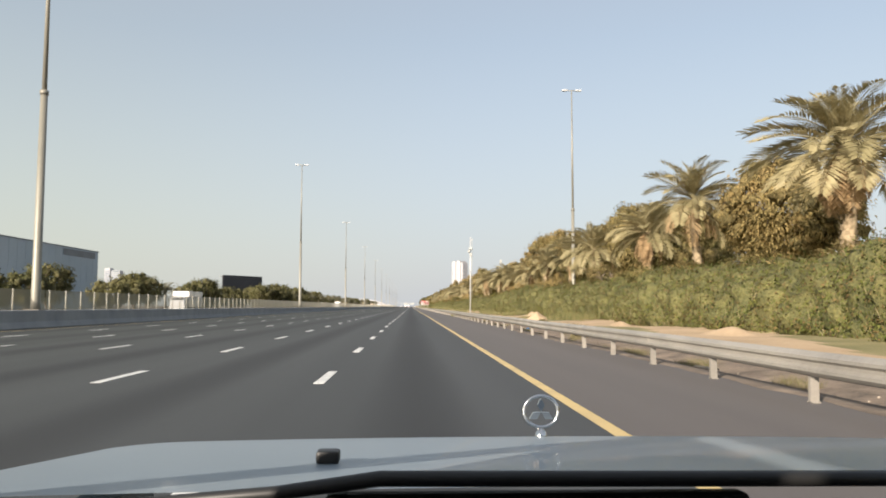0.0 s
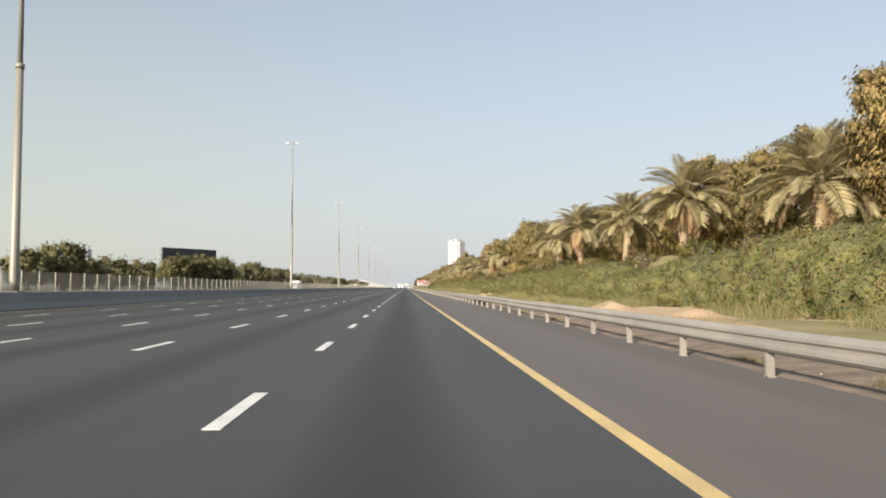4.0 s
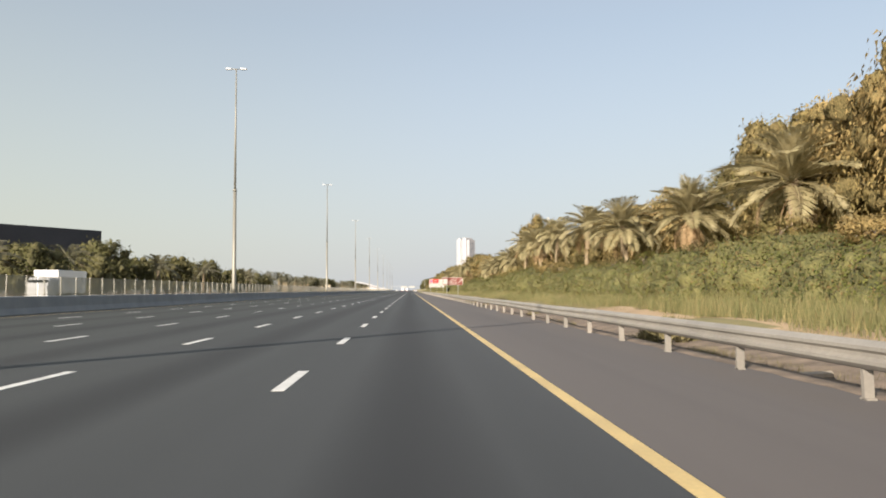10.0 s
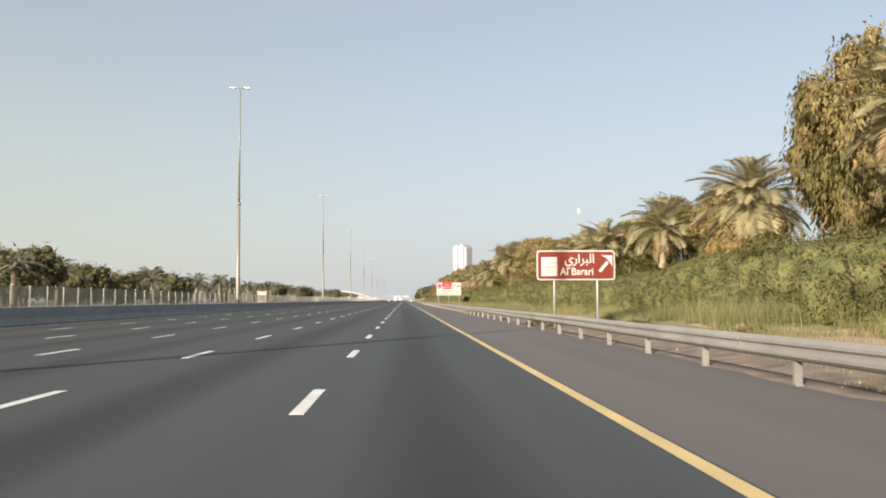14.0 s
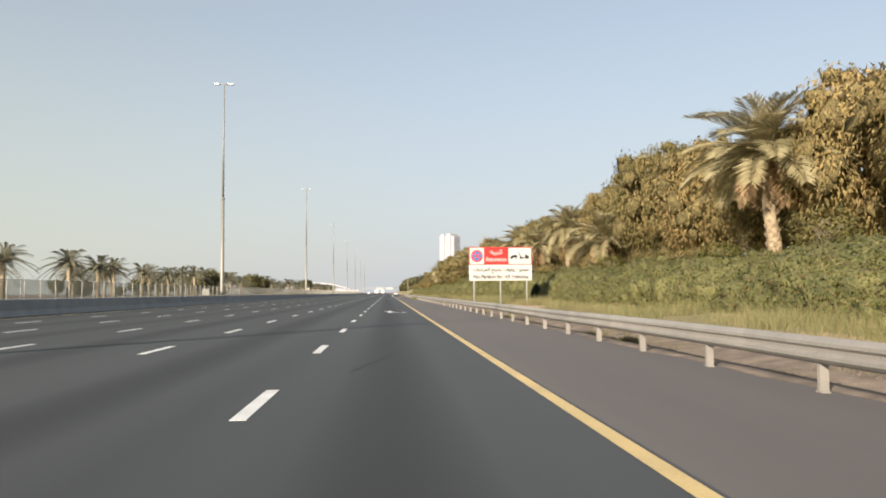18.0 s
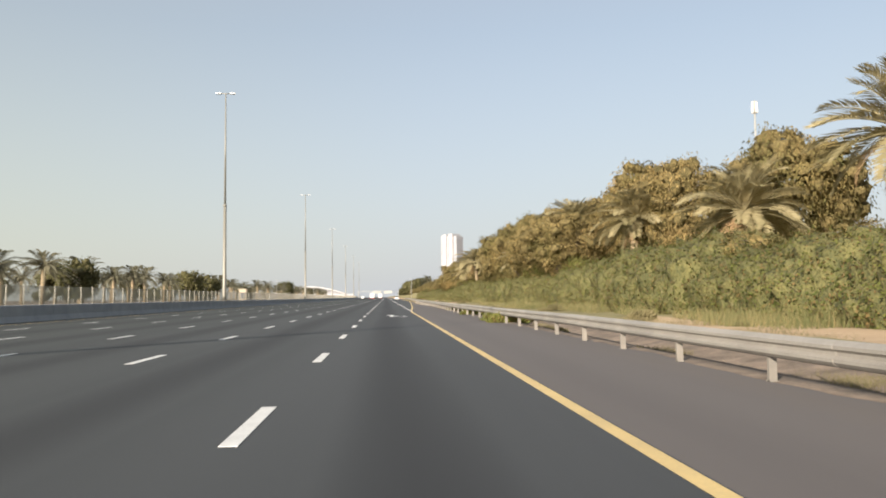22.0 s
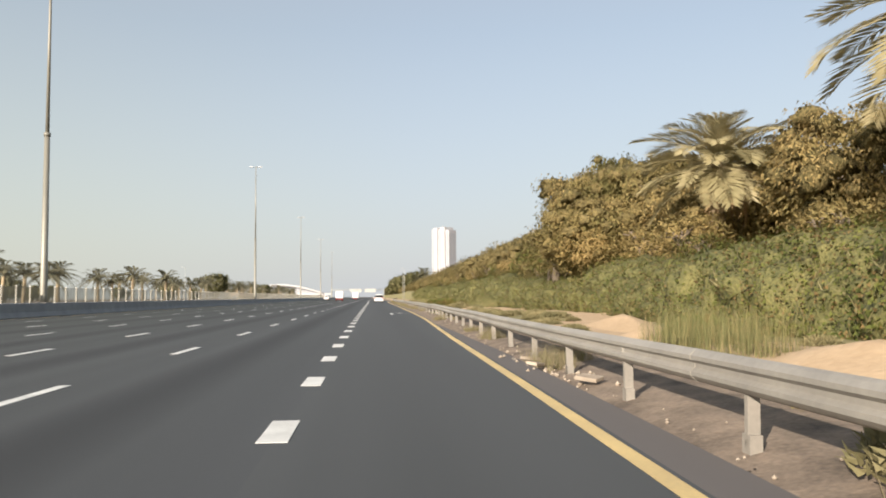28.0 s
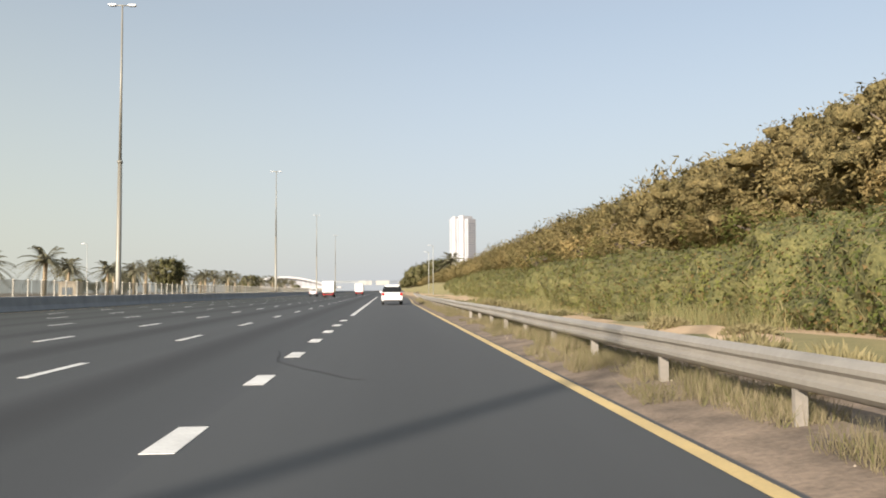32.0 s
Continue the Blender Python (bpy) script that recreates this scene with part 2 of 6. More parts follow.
M_STEEL = material("galvanised_steel", (0.28, 0.262, 0.232), (0.39, 0.362, 0.318), rough=0.55, scale=0.9, fine=14, bump=0.08, metal=0.35, vary=0.3)
M_POST = material("zinc_post", (0.22, 0.205, 0.18), (0.32, 0.29, 0.25), rough=0.6, scale=1.4, fine=20, bump=0.1, metal=0.2, vary=0.3)
M_MAST = material("mast_steel", (0.22, 0.21, 0.175), (0.29, 0.275, 0.23), rough=0.5, scale=0.3, fine=8, bump=0.03, metal=0.25)
M_LAMP = material("lamp_housing", (0.5, 0.5, 0.5), (0.62, 0.62, 0.6), rough=0.4, metal=0.3, bump=0)
M_GLASS_LAMP = material("lamp_cover_glass", (0.55, 0.6, 0.62), rough=0.15, bump=0)
M_FENCEPOST = material("pale_fence_post", (0.58, 0.55, 0.48), (0.70, 0.67, 0.6), rough=0.6, scale=2, fine=20, bump=0.05, vary=0.3)
M_WIRE = see_through("fence_wire_mesh", (0.40, 0.36, 0.24), 0.6)
M_HEDGE = material("hedge_leaf", (0.078, 0.102, 0.027), (0.225, 0.228, 0.062), rough=0.6, scale=0.35, fine=5.0, bump=0, speck=0.8, leaf=0.3, c=(0.225, 0.155, 0.065), spec=0.2)
# Hedge core kept darker than its leaves, painting shade between them.
M_HEDGECORE = material("hedge_gap_shade", (0.062, 0.068, 0.024), (0.17, 0.155, 0.055), rough=0.9, scale=1.2, fine=9, bump=0.9, bumpd=0.12, speck=0.9)
M_GRASS = material("reed_grass", (0.125, 0.142, 0.055), (0.27, 0.25, 0.12), rough=0.7, scale=0.12, fine=2.0, bump=0, leaf=0.3, c=(0.33, 0.27, 0.13), spec=0.2)
M_DRYGRASS = material("dry_verge_grass", (0.17, 0.145, 0.085), (0.33, 0.275, 0.17), rough=0.75, scale=0.6, fine=5.0, bump=0, leaf=0.3, c=(0.17, 0.165, 0.07), spec=0.2)
M_DRYBUSH = material("dry_desert_bush", (0.14, 0.13, 0.06), (0.26, 0.22, 0.11), rough=0.8, scale=1.0, fine=6, bump=0, leaf=0.2, vary=0.5)
M_TREE = material("drooping_tree_leaf", (0.195, 0.180, 0.070), (0.49, 0.36, 0.16), rough=0.75, scale=0.3, fine=4.0, bump=0, speck=0.8, streak=(1, 1, 0.4), leaf=0.4, vary=0.75, spec=0.15)
# Darker than the leaf colour, to put shade into the crown's gaps.
M_TREECORE = material("tree_gap_shade", (0.085, 0.074, 0.034), (0.25, 0.195, 0.088), rough=0.9, scale=1.6, fine=13.0, bump=1.0, speck=1.3, streak=(1, 1, 0.6), vary=0.3, spec=0.1, bumpd=0.12)
M_RIDGE = material("dark_olive_tree_leaf", (0.185, 0.165, 0.072), (0.39, 0.30, 0.135), rough=0.75, scale=0.3, fine=4.0, bump=0, speck=0.8, streak=(1, 1, 0.6), leaf=0.4, vary=0.3, spec=0.15)
M_BARK = material("grey_brown_bark", (0.11, 0.085, 0.06), (0.2, 0.16, 0.12), rough=0.9, scale=3, fine=20, bump=0.6, stretch=(1, 1, 0.2))
M_TRUNK = material("palm_trunk", (0.25, 0.19, 0.12), (0.42, 0.33, 0.21), rough=0.9, scale=2.5, fine=14, bump=0.7, vary=0.3)
M_FROND = material("palm_frond_green", (0.265, 0.232, 0.120), (0.455, 0.39, 0.225), rough=0.55, scale=0.8, fine=4, bump=0, leaf=0.32, vary=0.5, spec=0.22)
M_FRONDDRY = material("palm_frond_dry", (0.35, 0.235, 0.125), (0.50, 0.36, 0.205), rough=0.65, scale=0.8, fine=4, bump=0, leaf=0.3, vary=0.5, spec=0.2)
M_FAR = material("far_shrub_leaf", (0.085, 0.09, 0.036), (0.17, 0.155, 0.062), rough=0.75, scale=0.3, fine=4.0, bump=0, speck=0.8, leaf=0.2, vary=0.5, spec=0.2)
# Dull inner tone that paints shade behind the far trees' leaves.
M_FARCORE = material("far_tree_gap_shade", (0.07, 0.068, 0.036), (0.14, 0.125, 0.062), rough=0.9, scale=1.2, fine=8.0, bump=0.8, bumpd=0.1, vary=0.4, spec=0.1)
M_FARPALM = material("far_palm_leaf", (0.13, 0.128, 0.082), (0.23, 0.212, 0.14), rough=0.7, scale=0.3, fine=4.0, bump=0, leaf=0.25, vary=0.5, spec=0.2)
M_TOWER = material("white_tower_cladding", (0.44, 0.435, 0.44), (0.51, 0.505, 0.51), rough=0.5, scale=0.05, fine=1, bump=0)
M_TOWERGREY = material("pale_grey_tower_cladding", (0.33, 0.335, 0.36), (0.40, 0.405, 0.43), rough=0.5, scale=0.05, fine=1, bump=0)
M_WINDOW = material("dark_window_glass", (0.16, 0.19, 0.22), (0.24, 0.27, 0.3), rough=0.12, scale=0.2, fine=2, bump=0, vary=0.6)
M_SHED = material("grey_blue_metal_cladding", (0.30, 0.36, 0.40), (0.38, 0.44, 0.47), rough=0.55, scale=0.08, fine=1.5, bump=0.05)
M_SHEDDARK = material("dark_band", (0.13, 0.14, 0.15), (0.19, 0.20, 0.21), rough=0.6, scale=0.2, bump=0)
M_SCREEN = material("black_hoarding", (0.035, 0.036, 0.042), (0.055, 0.055, 0.062), rough=0.7, scale=0.1, fine=2, bump=0.05)
M_RED = material("sign_red", (0.62, 0.03, 0.025), (0.55, 0.03, 0.03), rough=0.35, scale=0.6, fine=8, bump=0)
M_BROWN = material("sign_brown_red", (0.20, 0.036, 0.022), (0.17, 0.031, 0.020), rough=0.35, scale=0.6, fine=8, bump=0)
M_SIGNWHITE = material("sign_white", (0.54, 0.53, 0.49), (0.48, 0.47, 0.43), rough=0.35, scale=0.7, fine=8, bump=0)
M_SIGNBLUE = material("sign_blue", (0.02, 0.16, 0.38), rough=0.35, bump=0)
M_BLACK = material("black_paint", (0.012, 0.012, 0.012), (0.02, 0.02, 0.02), rough=0.5, bump=0)
M_SIGNPOST = material("sign_post_steel", (0.36, 0.37, 0.35), (0.46, 0.46, 0.43), rough=0.55, metal=0.3, bump=0.05)
M_CARWHITE = material("white_car_paint", (0.74, 0.74, 0.73), (0.78, 0.78, 0.77), rough=0.28, scale=0.5, fine=3, bump=0, coat=0.6)
M_CARGLASS = material("dark_car_glass", (0.012, 0.014, 0.016), rough=0.06, bump=0)
M_TYRE = material("tyre_rubber", (0.018, 0.018, 0.018), (0.03, 0.03, 0.03), rough=0.85, scale=6, fine=40, bump=0.2)
M_RIM = material("alloy_rim", (0.5, 0.5, 0.5), (0.6, 0.6, 0.6), rough=0.3, metal=0.8, bump=0)
M_REDLAMP = material("red_lamp_lens", (0.45, 0.012, 0.012), rough=0.15, bump=0)
M_GREYPLASTIC = material("dark_grey_plastic", (0.03, 0.03, 0.03), (0.045, 0.045, 0.045), rough=0.6, scale=5, fine=40, bump=0.1)
M_CREAM = material("cream_kiosk_paint", (0.48, 0.40, 0.29), (0.56, 0.47, 0.35), rough=0.6, scale=0.8, fine=8, bump=0.05)
M_CHROME = material("chrome", (0.7, 0.7, 0.7), rough=0.12, metal=1.0, bump=0)
M_TRUCKRED = material("red_truck_paint", (0.5, 0.04, 0.03), rough=0.35, bump=0, coat=0.4)
M_CARPALE = material("pale_car_paint", (0.22, 0.27, 0.31), (0.26, 0.31, 0.35), rough=0.4, scale=0.8, fine=3, bump=0, coat=0.2)
M_RUBBLE = material("pale_rubble", (0.26, 0.21, 0.16), (0.42, 0.36, 0.29), rough=0.9, scale=3, fine=18, bump=0.4, vary=0.4)


# ---- ground and road ----
Y0, Y1 = -60.0, 1500.0


def rise(y):
    """Height of the planted bank along the road."""
    return 3.0 + 0.35 * math.sin(y * 0.013) + 0.25 * math.sin(y * 0.041 + 1.0)


def along(y, line):
    """A value that runs in straight pieces along the road."""
    return float(np.interp(y, [p[0] for p in line], [p[1] for p in line]))


RAIL_LINE = ((650, 6.85), (747, 7.86), (792, 8.98), (900, 9.15), (1000, 11.5), (1150, 19.0))
EDGE_LINE = ((110, 3.63), (200, 3.54), (330, 3.50), (545, 3.48), (648, 3.54), (654, 3.68), (660, 3.94), (676, 4.57), (717, 5.78), (745, 6.63), (760, 6.95), (782, 7.55), (800, 7.68), (834, 7.86), (900, 7.95), (1000, 10.3), (1150, 17.8))


def rail_x(y):
    """The guard rail's line, which swings out beside the exit lane."""
    return along(y, RAIL_LINE)


def edge_x(y):
    """The yellow edge line: straight, then out round the exit lane."""
    return along(y, EDGE_LINE)


def ground_z(x, y):
    wob = noise.noise(Vector((x * 0.16, y * 0.10, 0.0)))
    rough = noise.noise(Vector((x * 0.6, y * 0.5, 4.0)))
    if x < -22.4:
        return 0.1 + 0.05 * wob
    if x < min(7.3, 100):
        return -0.25
    if x < 9.0:
        t = (x - 7.4) / 1.6
        return -0.25 * (1 - t) ** 2 - 0.02 + 0.05 * rough * t
    if x < 16.0:
        t = (x - 9.0) / 7.0
        return 0.02 + 0.22 * t + (0.26 * wob + 0.10 * rough) * min(1.0, 2 * t + 0.2)
    if x < 21.0:
        t = (x - 16.0) / 5.0
        s = t * t * (3 - 2 * t)
        return (0.24 + 0.26 * wob) * (1 - s) + rise(y) * s
    far = 1.0 / (1.0 + max(0.0, x - 60.0) / 200.0)
    return rise(y) * far + 0.3 * wob * far


gx = [-4000, -1500, -600, -250, -120, -70, -48, -44, -26, -23.5, -22.3, -10, 5.0] + [6.0 + 0.5 * i for i in range(33)] + [23.5, 25, 28, 32, 36, 42, 50, 70, 120, 300, 800, 2000, 4000]
gy = [-3000, -800, -250, -120] + [-70 + 2.5 * i for i in range(500)] + [1200, 1230, 1270, 1330, 1400, 1500, 1700, 2100, 2800, 3600, 4700]
gv = [(x, y, ground_z(x, y)) for y in gy for x in gx]
nx = len(gx)
gf = [(j * nx + i, j * nx + i + 1, (j + 1) * nx + i + 1, (j + 1) * nx + i) for j in range(len(gy) - 1) for i in range(nx - 1)]
ground_me = mesh_of("ground", gv, gf, smooth=True)
for mm in (M_SAND, M_VERGE, M_FIELD):
    ground_me.materials.append(mm)
for pl in ground_me.polygons:
    c = pl.center
    n1 = noise.noise(Vector((c.x * 0.25, c.y * 0.06, 9.0)))
    if c.x < 9.2:
        pl.material_index = 1
    elif c.x < 10.6:
        pl.material_index = 1 if n1 > -0.15 else 2
    elif c.x < 16.5:
        pl.material_index = 2 if n1 > (0.18 if c.y < 250 or c.y > 700 else -0.12) else 0
    elif c.x < 60:
        pl.material_index = 2
ground = tagged(new("ground", ground_me), "pale dry sand with gravel and sparse yellow grass", "ground", kind="structure")


def strip(name, x0, x1, y0, y1, z, mat_, step=20.0, left=None, right=None):
    """A slab of paving between two lines along the road."""
    ys = [y0 + step * i for i in range(int((y1 - y0) / step) + 1)]
    vs, fs = [], []
    for y in ys:
        a, b = (left(y) if left else x0), (right(y) if right else x1)
        vs += [(a, y, z - 0.3), (a, y, z), (b, y, z), (b, y, z - 0.3)]
    for j in range(len(ys) - 1):
        k = 4 * j
        fs += [(k + i, k + i + 1, k + 5 + i, k + 4 + i) for i in range(3)]
    return mesh_of(name, vs, fs, mat_)


road = tagged(new("road", strip("road", -20.1, 3.62, -200, 2600, 0.0, M_ROAD)), "dark grey six-lane asphalt motorway with tyre-darkened lanes", "road", kind="structure")
tagged(new("shoulder", strip("shoulder", 3.62, 7.45, -200, 640, 0.0, M_SHOULDER)), "worn brownish asphalt hard shoulder beside the motorway", "shoulder", kind="structure")
tagged(new("exit_lane", strip("exit_lane", 3.62, 0, 640, 1150, 0.0, M_EXIT, right=lambda y: edge_x(y) + 0.14, step=5)), "dark asphalt exit lane widening beside the motorway", "road", kind="structure")
tagged(new("exit_shoulder", strip("exit_shoulder", 0, 0, 640, 1150, -0.01, M_SHOULDER, left=lambda y: edge_x(y) + 0.14, right=lambda y: max(edge_x(y) + 0.18 + 0.5 * max(0.0, min(1.0, (775 - y) / 20)), 7.45 - max(0.0, (y - 690) * 0.03)), step=5)), "narrow worn shoulder strip beside the exit lane", "shoulder", kind="structure")
tagged(new("opposite_road", strip("opposite_road", -43.5, -23.5, -200, 2600, 0.16, M_ROAD)), "opposite carriageway of grey asphalt behind the fence", "road", kind="structure")

# gravel and sand drifted over the outer edge of the shoulder
dv, df = [], []
for j in range(1500):
    y = -60 + 0.5 * j
    inner = 7.12 - 0.32 * max(0.0, noise.noise(Vector((y * 0.12, 3.0, 0)))) * 2 - 0.16 * noise.noise(Vector((y * 0.7, 7.0, 0))) - 0.08 * noise.noise(Vector((y * 2.1, 5.0, 0)))
    dv += [(inner, y, 0.002), (inner + 0.12, y, 0.014 + 0.008 * noise.noise(Vector((y, 1.0, 0)))), (7.5, y, 0.02), (7.62, y, -0.2)]
for j in range(1499):
    df += [(4 * j + i, 4 * j + i + 1, 4 * j + i + 5, 4 * j + i + 4) for i in range(3)]
tagged(new("gravel_drift", mesh_of("gravel_drift", dv, df, M_VERGE, True)), "brown gravel and dust drifted over the shoulder edge", "gravel", kind="stuff")


# ---- painted lines ----
markings = thing("lane_markings", "white dashed lane lines and yellow edge line on asphalt", "road marking", kind="structure")
dash_me = mesh_of("lane_mark", [(-0.085, 0, 0), (0.085, 0, 0), (0.085, 2.4, 0), (-0.085, 2.4, 0), (-0.085, 0, 0.006), (0.085, 0, 0.006), (0.085, 2.4, 0.006), (-0.085, 2.4, 0.006)], [(4, 5, 6, 7), (0, 1, 5, 4), (1, 2, 6, 5), (2, 3, 7, 6), (3, 0, 4, 7)], M_WHITE)
PERIOD = 8.6215
rest_v, rest_f = [], []
# the dashes drift a little along the road and are staggered from lane to lane
DRIFT = ((30, 0.15), (200, 0.7), (240, 0.85), (300, 0.4), (390, 0.2), (470, 0.35), (500, 0.45), (640, 0.95), (680, 0.6), (780, 0.4))
for lane, (x, late) in enumerate(((0.0, 0.0), (-3.70, 0.2), (-7.55, 1.5), (-11.3, 1.6), (-15.0, 1.7))):
    for k in range(-3, 172):
        y = 12.7 + PERIOD * k
        y += late + along(y, DRIFT)
        if lane < 2 and y < 1030:
            piece("lane_mark", dash_me, markings, pose(x + 0.01 * math.sin(y), y, 0))
        else:
            b = len(rest_v)
            rest_v += [(x - 0.085, y, 0.006), (x + 0.085, y, 0.006), (x + 0.085, y + 2.4, 0.006), (x - 0.085, y + 2.4, 0.006)]
            rest_f.append((b, b + 1, b + 2, b + 3))
tagged(part("lane_marks_far", mesh_of("lane_marks_far", rest_v, rest_f), M_WHITE, markings), kind="stuff")
short_me = mesh_of("exit_mark", [(-0.14, 0, 0), (0.14, 0, 0), (0.14, 1.2, 0), (-0.14, 1.2, 0), (-0.14, 0, 0.006), (0.14, 0, 0.006), (0.14, 1.2, 0.006), (-0.14, 1.2, 0.006)], [(4, 5, 6, 7), (0, 1, 5, 4), (1, 2, 6, 5), (2, 3, 7, 6), (3, 0, 4, 7)], M_WHITE)
for n in range(-4, 45):
    y = float(np.interp(n, (-4, 0, 18, 28, 39, 45), (653.1, 670.3, 748.4, 791.35, 840.05, 866.0))) - 0.6
    piece("exit_mark", short_me, markings, pose(3.62, y, 0.0))


def ribbon(name, xf, half, y0, y1, step, mat_, label):
    ys = [y0 + step * i for i in range(int((y1 - y0) / step) + 1)]
    vs = [v for y in ys for v in ((xf(y) - half, y, 0.005), (xf(y) + half, y, 0.005))]
    fs = [(2 * j, 2 * j + 1, 2 * j + 3, 2 * j + 2) for j in range(len(ys) - 1)]
    return part(name, mesh_of(name, vs, fs), mat_, markings, label)


ribbon("edge_line", edge_x, 0.085, -200, 1150, 6, M_YELLOW, "yellow edge line")
ribbon("left_edge_line", lambda y: -18.35, 0.09, -200, 2000, 40, M_YELLOW, "yellow edge line by the barrier")
ribbon("gore_line", lambda y: 3.70, 0.11, 868, 985, 5, M_WHITE, "solid white line")


def arrow(y, turn_only):
    """A painted lane arrow: stem with a bent head to the right, and for the shared lane a head ahead."""
    bm = bmesh.new()

    def poly(pts):
        bm.faces.new([bm.verts.new((px, py, 0.007)) for px, py in pts])
    poly([(-0.12, 0), (0.12, 0), (0.12, 3.4), (-0.12, 3.4)])
    if turn_only:
        poly([(-0.12, 3.4), (0.12, 3.4), (0.6, 3.95), (0.6, 4.5)])
        poly([(0.55, 3.3), (1.05, 4.2), (0.55, 5.3)])
    else:
        poly([(0.12, 0.5), (0.75, 0.9), (0.75, 1.3), (0.12, 1.15)])
        poly([(0.75, 0.35), (1.12, 1.05), (0.75, 1.9)])
        poly([(-0.4, 3.4), (0.4, 3.4), (0.0, 5.2)])
    return bm


for ax, ay, only in ((1.66, 527.8, False), (1.76, 633.4, False), (5.95, 791.5, True)):
    ob = part("lane_arrow", arrow(ay, only), M_WHITE, markings, "white painted turn arrow")
    ob.matrix_basis = pose(ax, ay, 0)
CRACKS = (((3.1, 845.6), (3.23, 844.9), (3.44, 843.0), (4.0, 841.7), (4.53, 840.75), (4.91, 839.95), (5.2, 839.9)), ((3.6, 681.0), (3.44, 676.6), (3.42, 674.3)), ((2.53, 672.05), (3.24, 672.1)), ((1.23, 669.7), (1.19, 670.7), (1.22, 671.4), (1.5, 672.6)), ((1.04, 542.9), (1.21, 542.75), (1.18, 542.3), (1.12, 541.4), (1.1, 540.4), (1.11, 539.6)), ((0.9, 492.0), (1.1, 493.1), (1.45, 494.4), (1.6, 496.0)))
for k, path in enumerate(CRACKS):
    crack = bmesh.new()
    q = random.Random(k)
    left, right_ = [], []
    for (xa, ya), (xb, yb) in zip(path, path[1:]):
        n = max(2, min(12, int(math.hypot(xb - xa, yb - ya) / 0.3)))
        side = Vector((yb - ya, xa - xb, 0)).normalized()
        for i in range(n):
            f = i / n
            p = Vector((xa + (xb - xa) * f + q.uniform(-0.03, 0.03), ya + (yb - ya) * f, 0.004))
            w = side * q.uniform(0.012, 0.03)
            left.append(crack.verts.new(p - w))
            right_.append(crack.verts.new(p + w))
    for i in range(len(left) - 1):
        crack.faces.new((left[i], left[i + 1], right_[i + 1], right_[i]))
    part("tar_seam", crack, M_TAR, road, "dark tar seam over a crack")

# ---- central barrier, fence and lamp masts ----
prof = [(-19.95, -0.02), (-20.0, 0.08), (-20.12, 0.35), (-20.16, 0.97), (-20.2, 0.99), (-22.3, 0.99), (-22.35, 0.97), (-22.4, -0.02)]
barrier = thing("median_barrier", "long grey concrete median barrier below the wire fence", "barrier", kind="structure")
barrier_me = mesh_of("barrier_block", *extrude_profile(prof, 0.015, 11.985), material=M_CONCRETE)
for i in range(-8, 180):
    piece("barrier_block", barrier_me, barrier, pose(0, 12.0 * i, 0))

fence = thing("wire_fence", "brownish wire mesh fence on pale posts along the median", "fence", kind="structure")
bm = bmesh.new()
tube(bm, [(0, 0, 0), (0, 0, 1.24)], [0.045, 0.045], 8)
tube(bm, [(0, 0, 1.24), (-0.03, 0, 1.3)], [0.055, 0.02], 8)
post_me = bpy.data.meshes.new("fence_post")
bm.to_mesh(post_me)
bm.free()
post_me.materials.append(M_FENCEPOST)
FX, FZ, FSTEP = -21.8, 0.985, 2.33
far_post = bmesh.new()
for i in range(500):
    y = 20.4 + FSTEP * i
    if i < 300:
        piece("fence_post", post_me, fence, pose(FX, y, FZ, 0.6 * math.sin(i * 2.1), 0.8 * math.sin(i * 1.3), 0))
    else:
        box(far_post, FX - 0.05, FX + 0.05, y - 0.05, y + 0.05, FZ, FZ + 1.33)
tagged(part("fence_posts_far", far_post, M_FENCEPOST, fence), kind="stuff")
for i in range(0, 40):
    y = 20 + 30 * i
    wire = mesh_of("wire_panel", [(FX + 0.06, y, FZ + 0.03), (FX + 0.06, y + 29.9, FZ + 0.03), (FX + 0.06, y + 29.9, FZ + 1.27), (FX + 0.06, y, FZ + 1.27)], [(0, 1, 2, 3)])
    part("wire_panel", wire, M_WIRE, fence)


def lamp_mast(height, joint, heads):
    """A stepped high lamp mast on a base plate with a cross arm of flat lanterns."""
    root = thing("lamp_mast", "tall pale steel lamp mast with twin flat lanterns", "lamp post", group="motorway lamp masts")
    bm = bmesh.new()
    box(bm, -0.45, 0.45, -0.45, 0.45, 0, 0.06, 0.01)
    part("base_plate", bm, M_POST, root)
    bm = bmesh.new()
    tube(bm, [(0, 0, 0.05), (0, 0, 0.5), (0, 0, joint)], [0.28, 0.265, 0.20], 14)
    part("lower_shaft", bm, M_MAST, root)
    bm = bmesh.new()
    tube(bm, [(0, 0, joint - 0.15), (0, 0, joint + 0.12)], [0.25, 0.25], 14)
    part("collar", bm, M_MAST, root)
    bm = bmesh.new()
    tube(bm, [(0, 0, joint), (0, 0, height)], [0.15, 0.075], 12)
    part("upper_shaft", bm, M_MAST, root)
    bm = bmesh.new()
    tube(bm, [(-1.0, 0, height), (1.0, 0, height)], [0.06, 0.06], 8)
    part("cross_arm", bm, M_MAST, root)
    for sx in heads:
        bm = bmesh.new()
        box(bm, sx - 0.38, sx + 0.38, -0.2, 0.2, height - 0.06, height + 0.12, 0.05)
        lan = part("lantern", bm, M_LAMP, root)
        bm = bmesh.new()
        box(bm, sx - 0.28, sx + 0.28, -0.15, 0.15, height - 0.09, height - 0.062)
        part("lamp_glass", bm, M_GLASS_LAMP, lan)
    return root


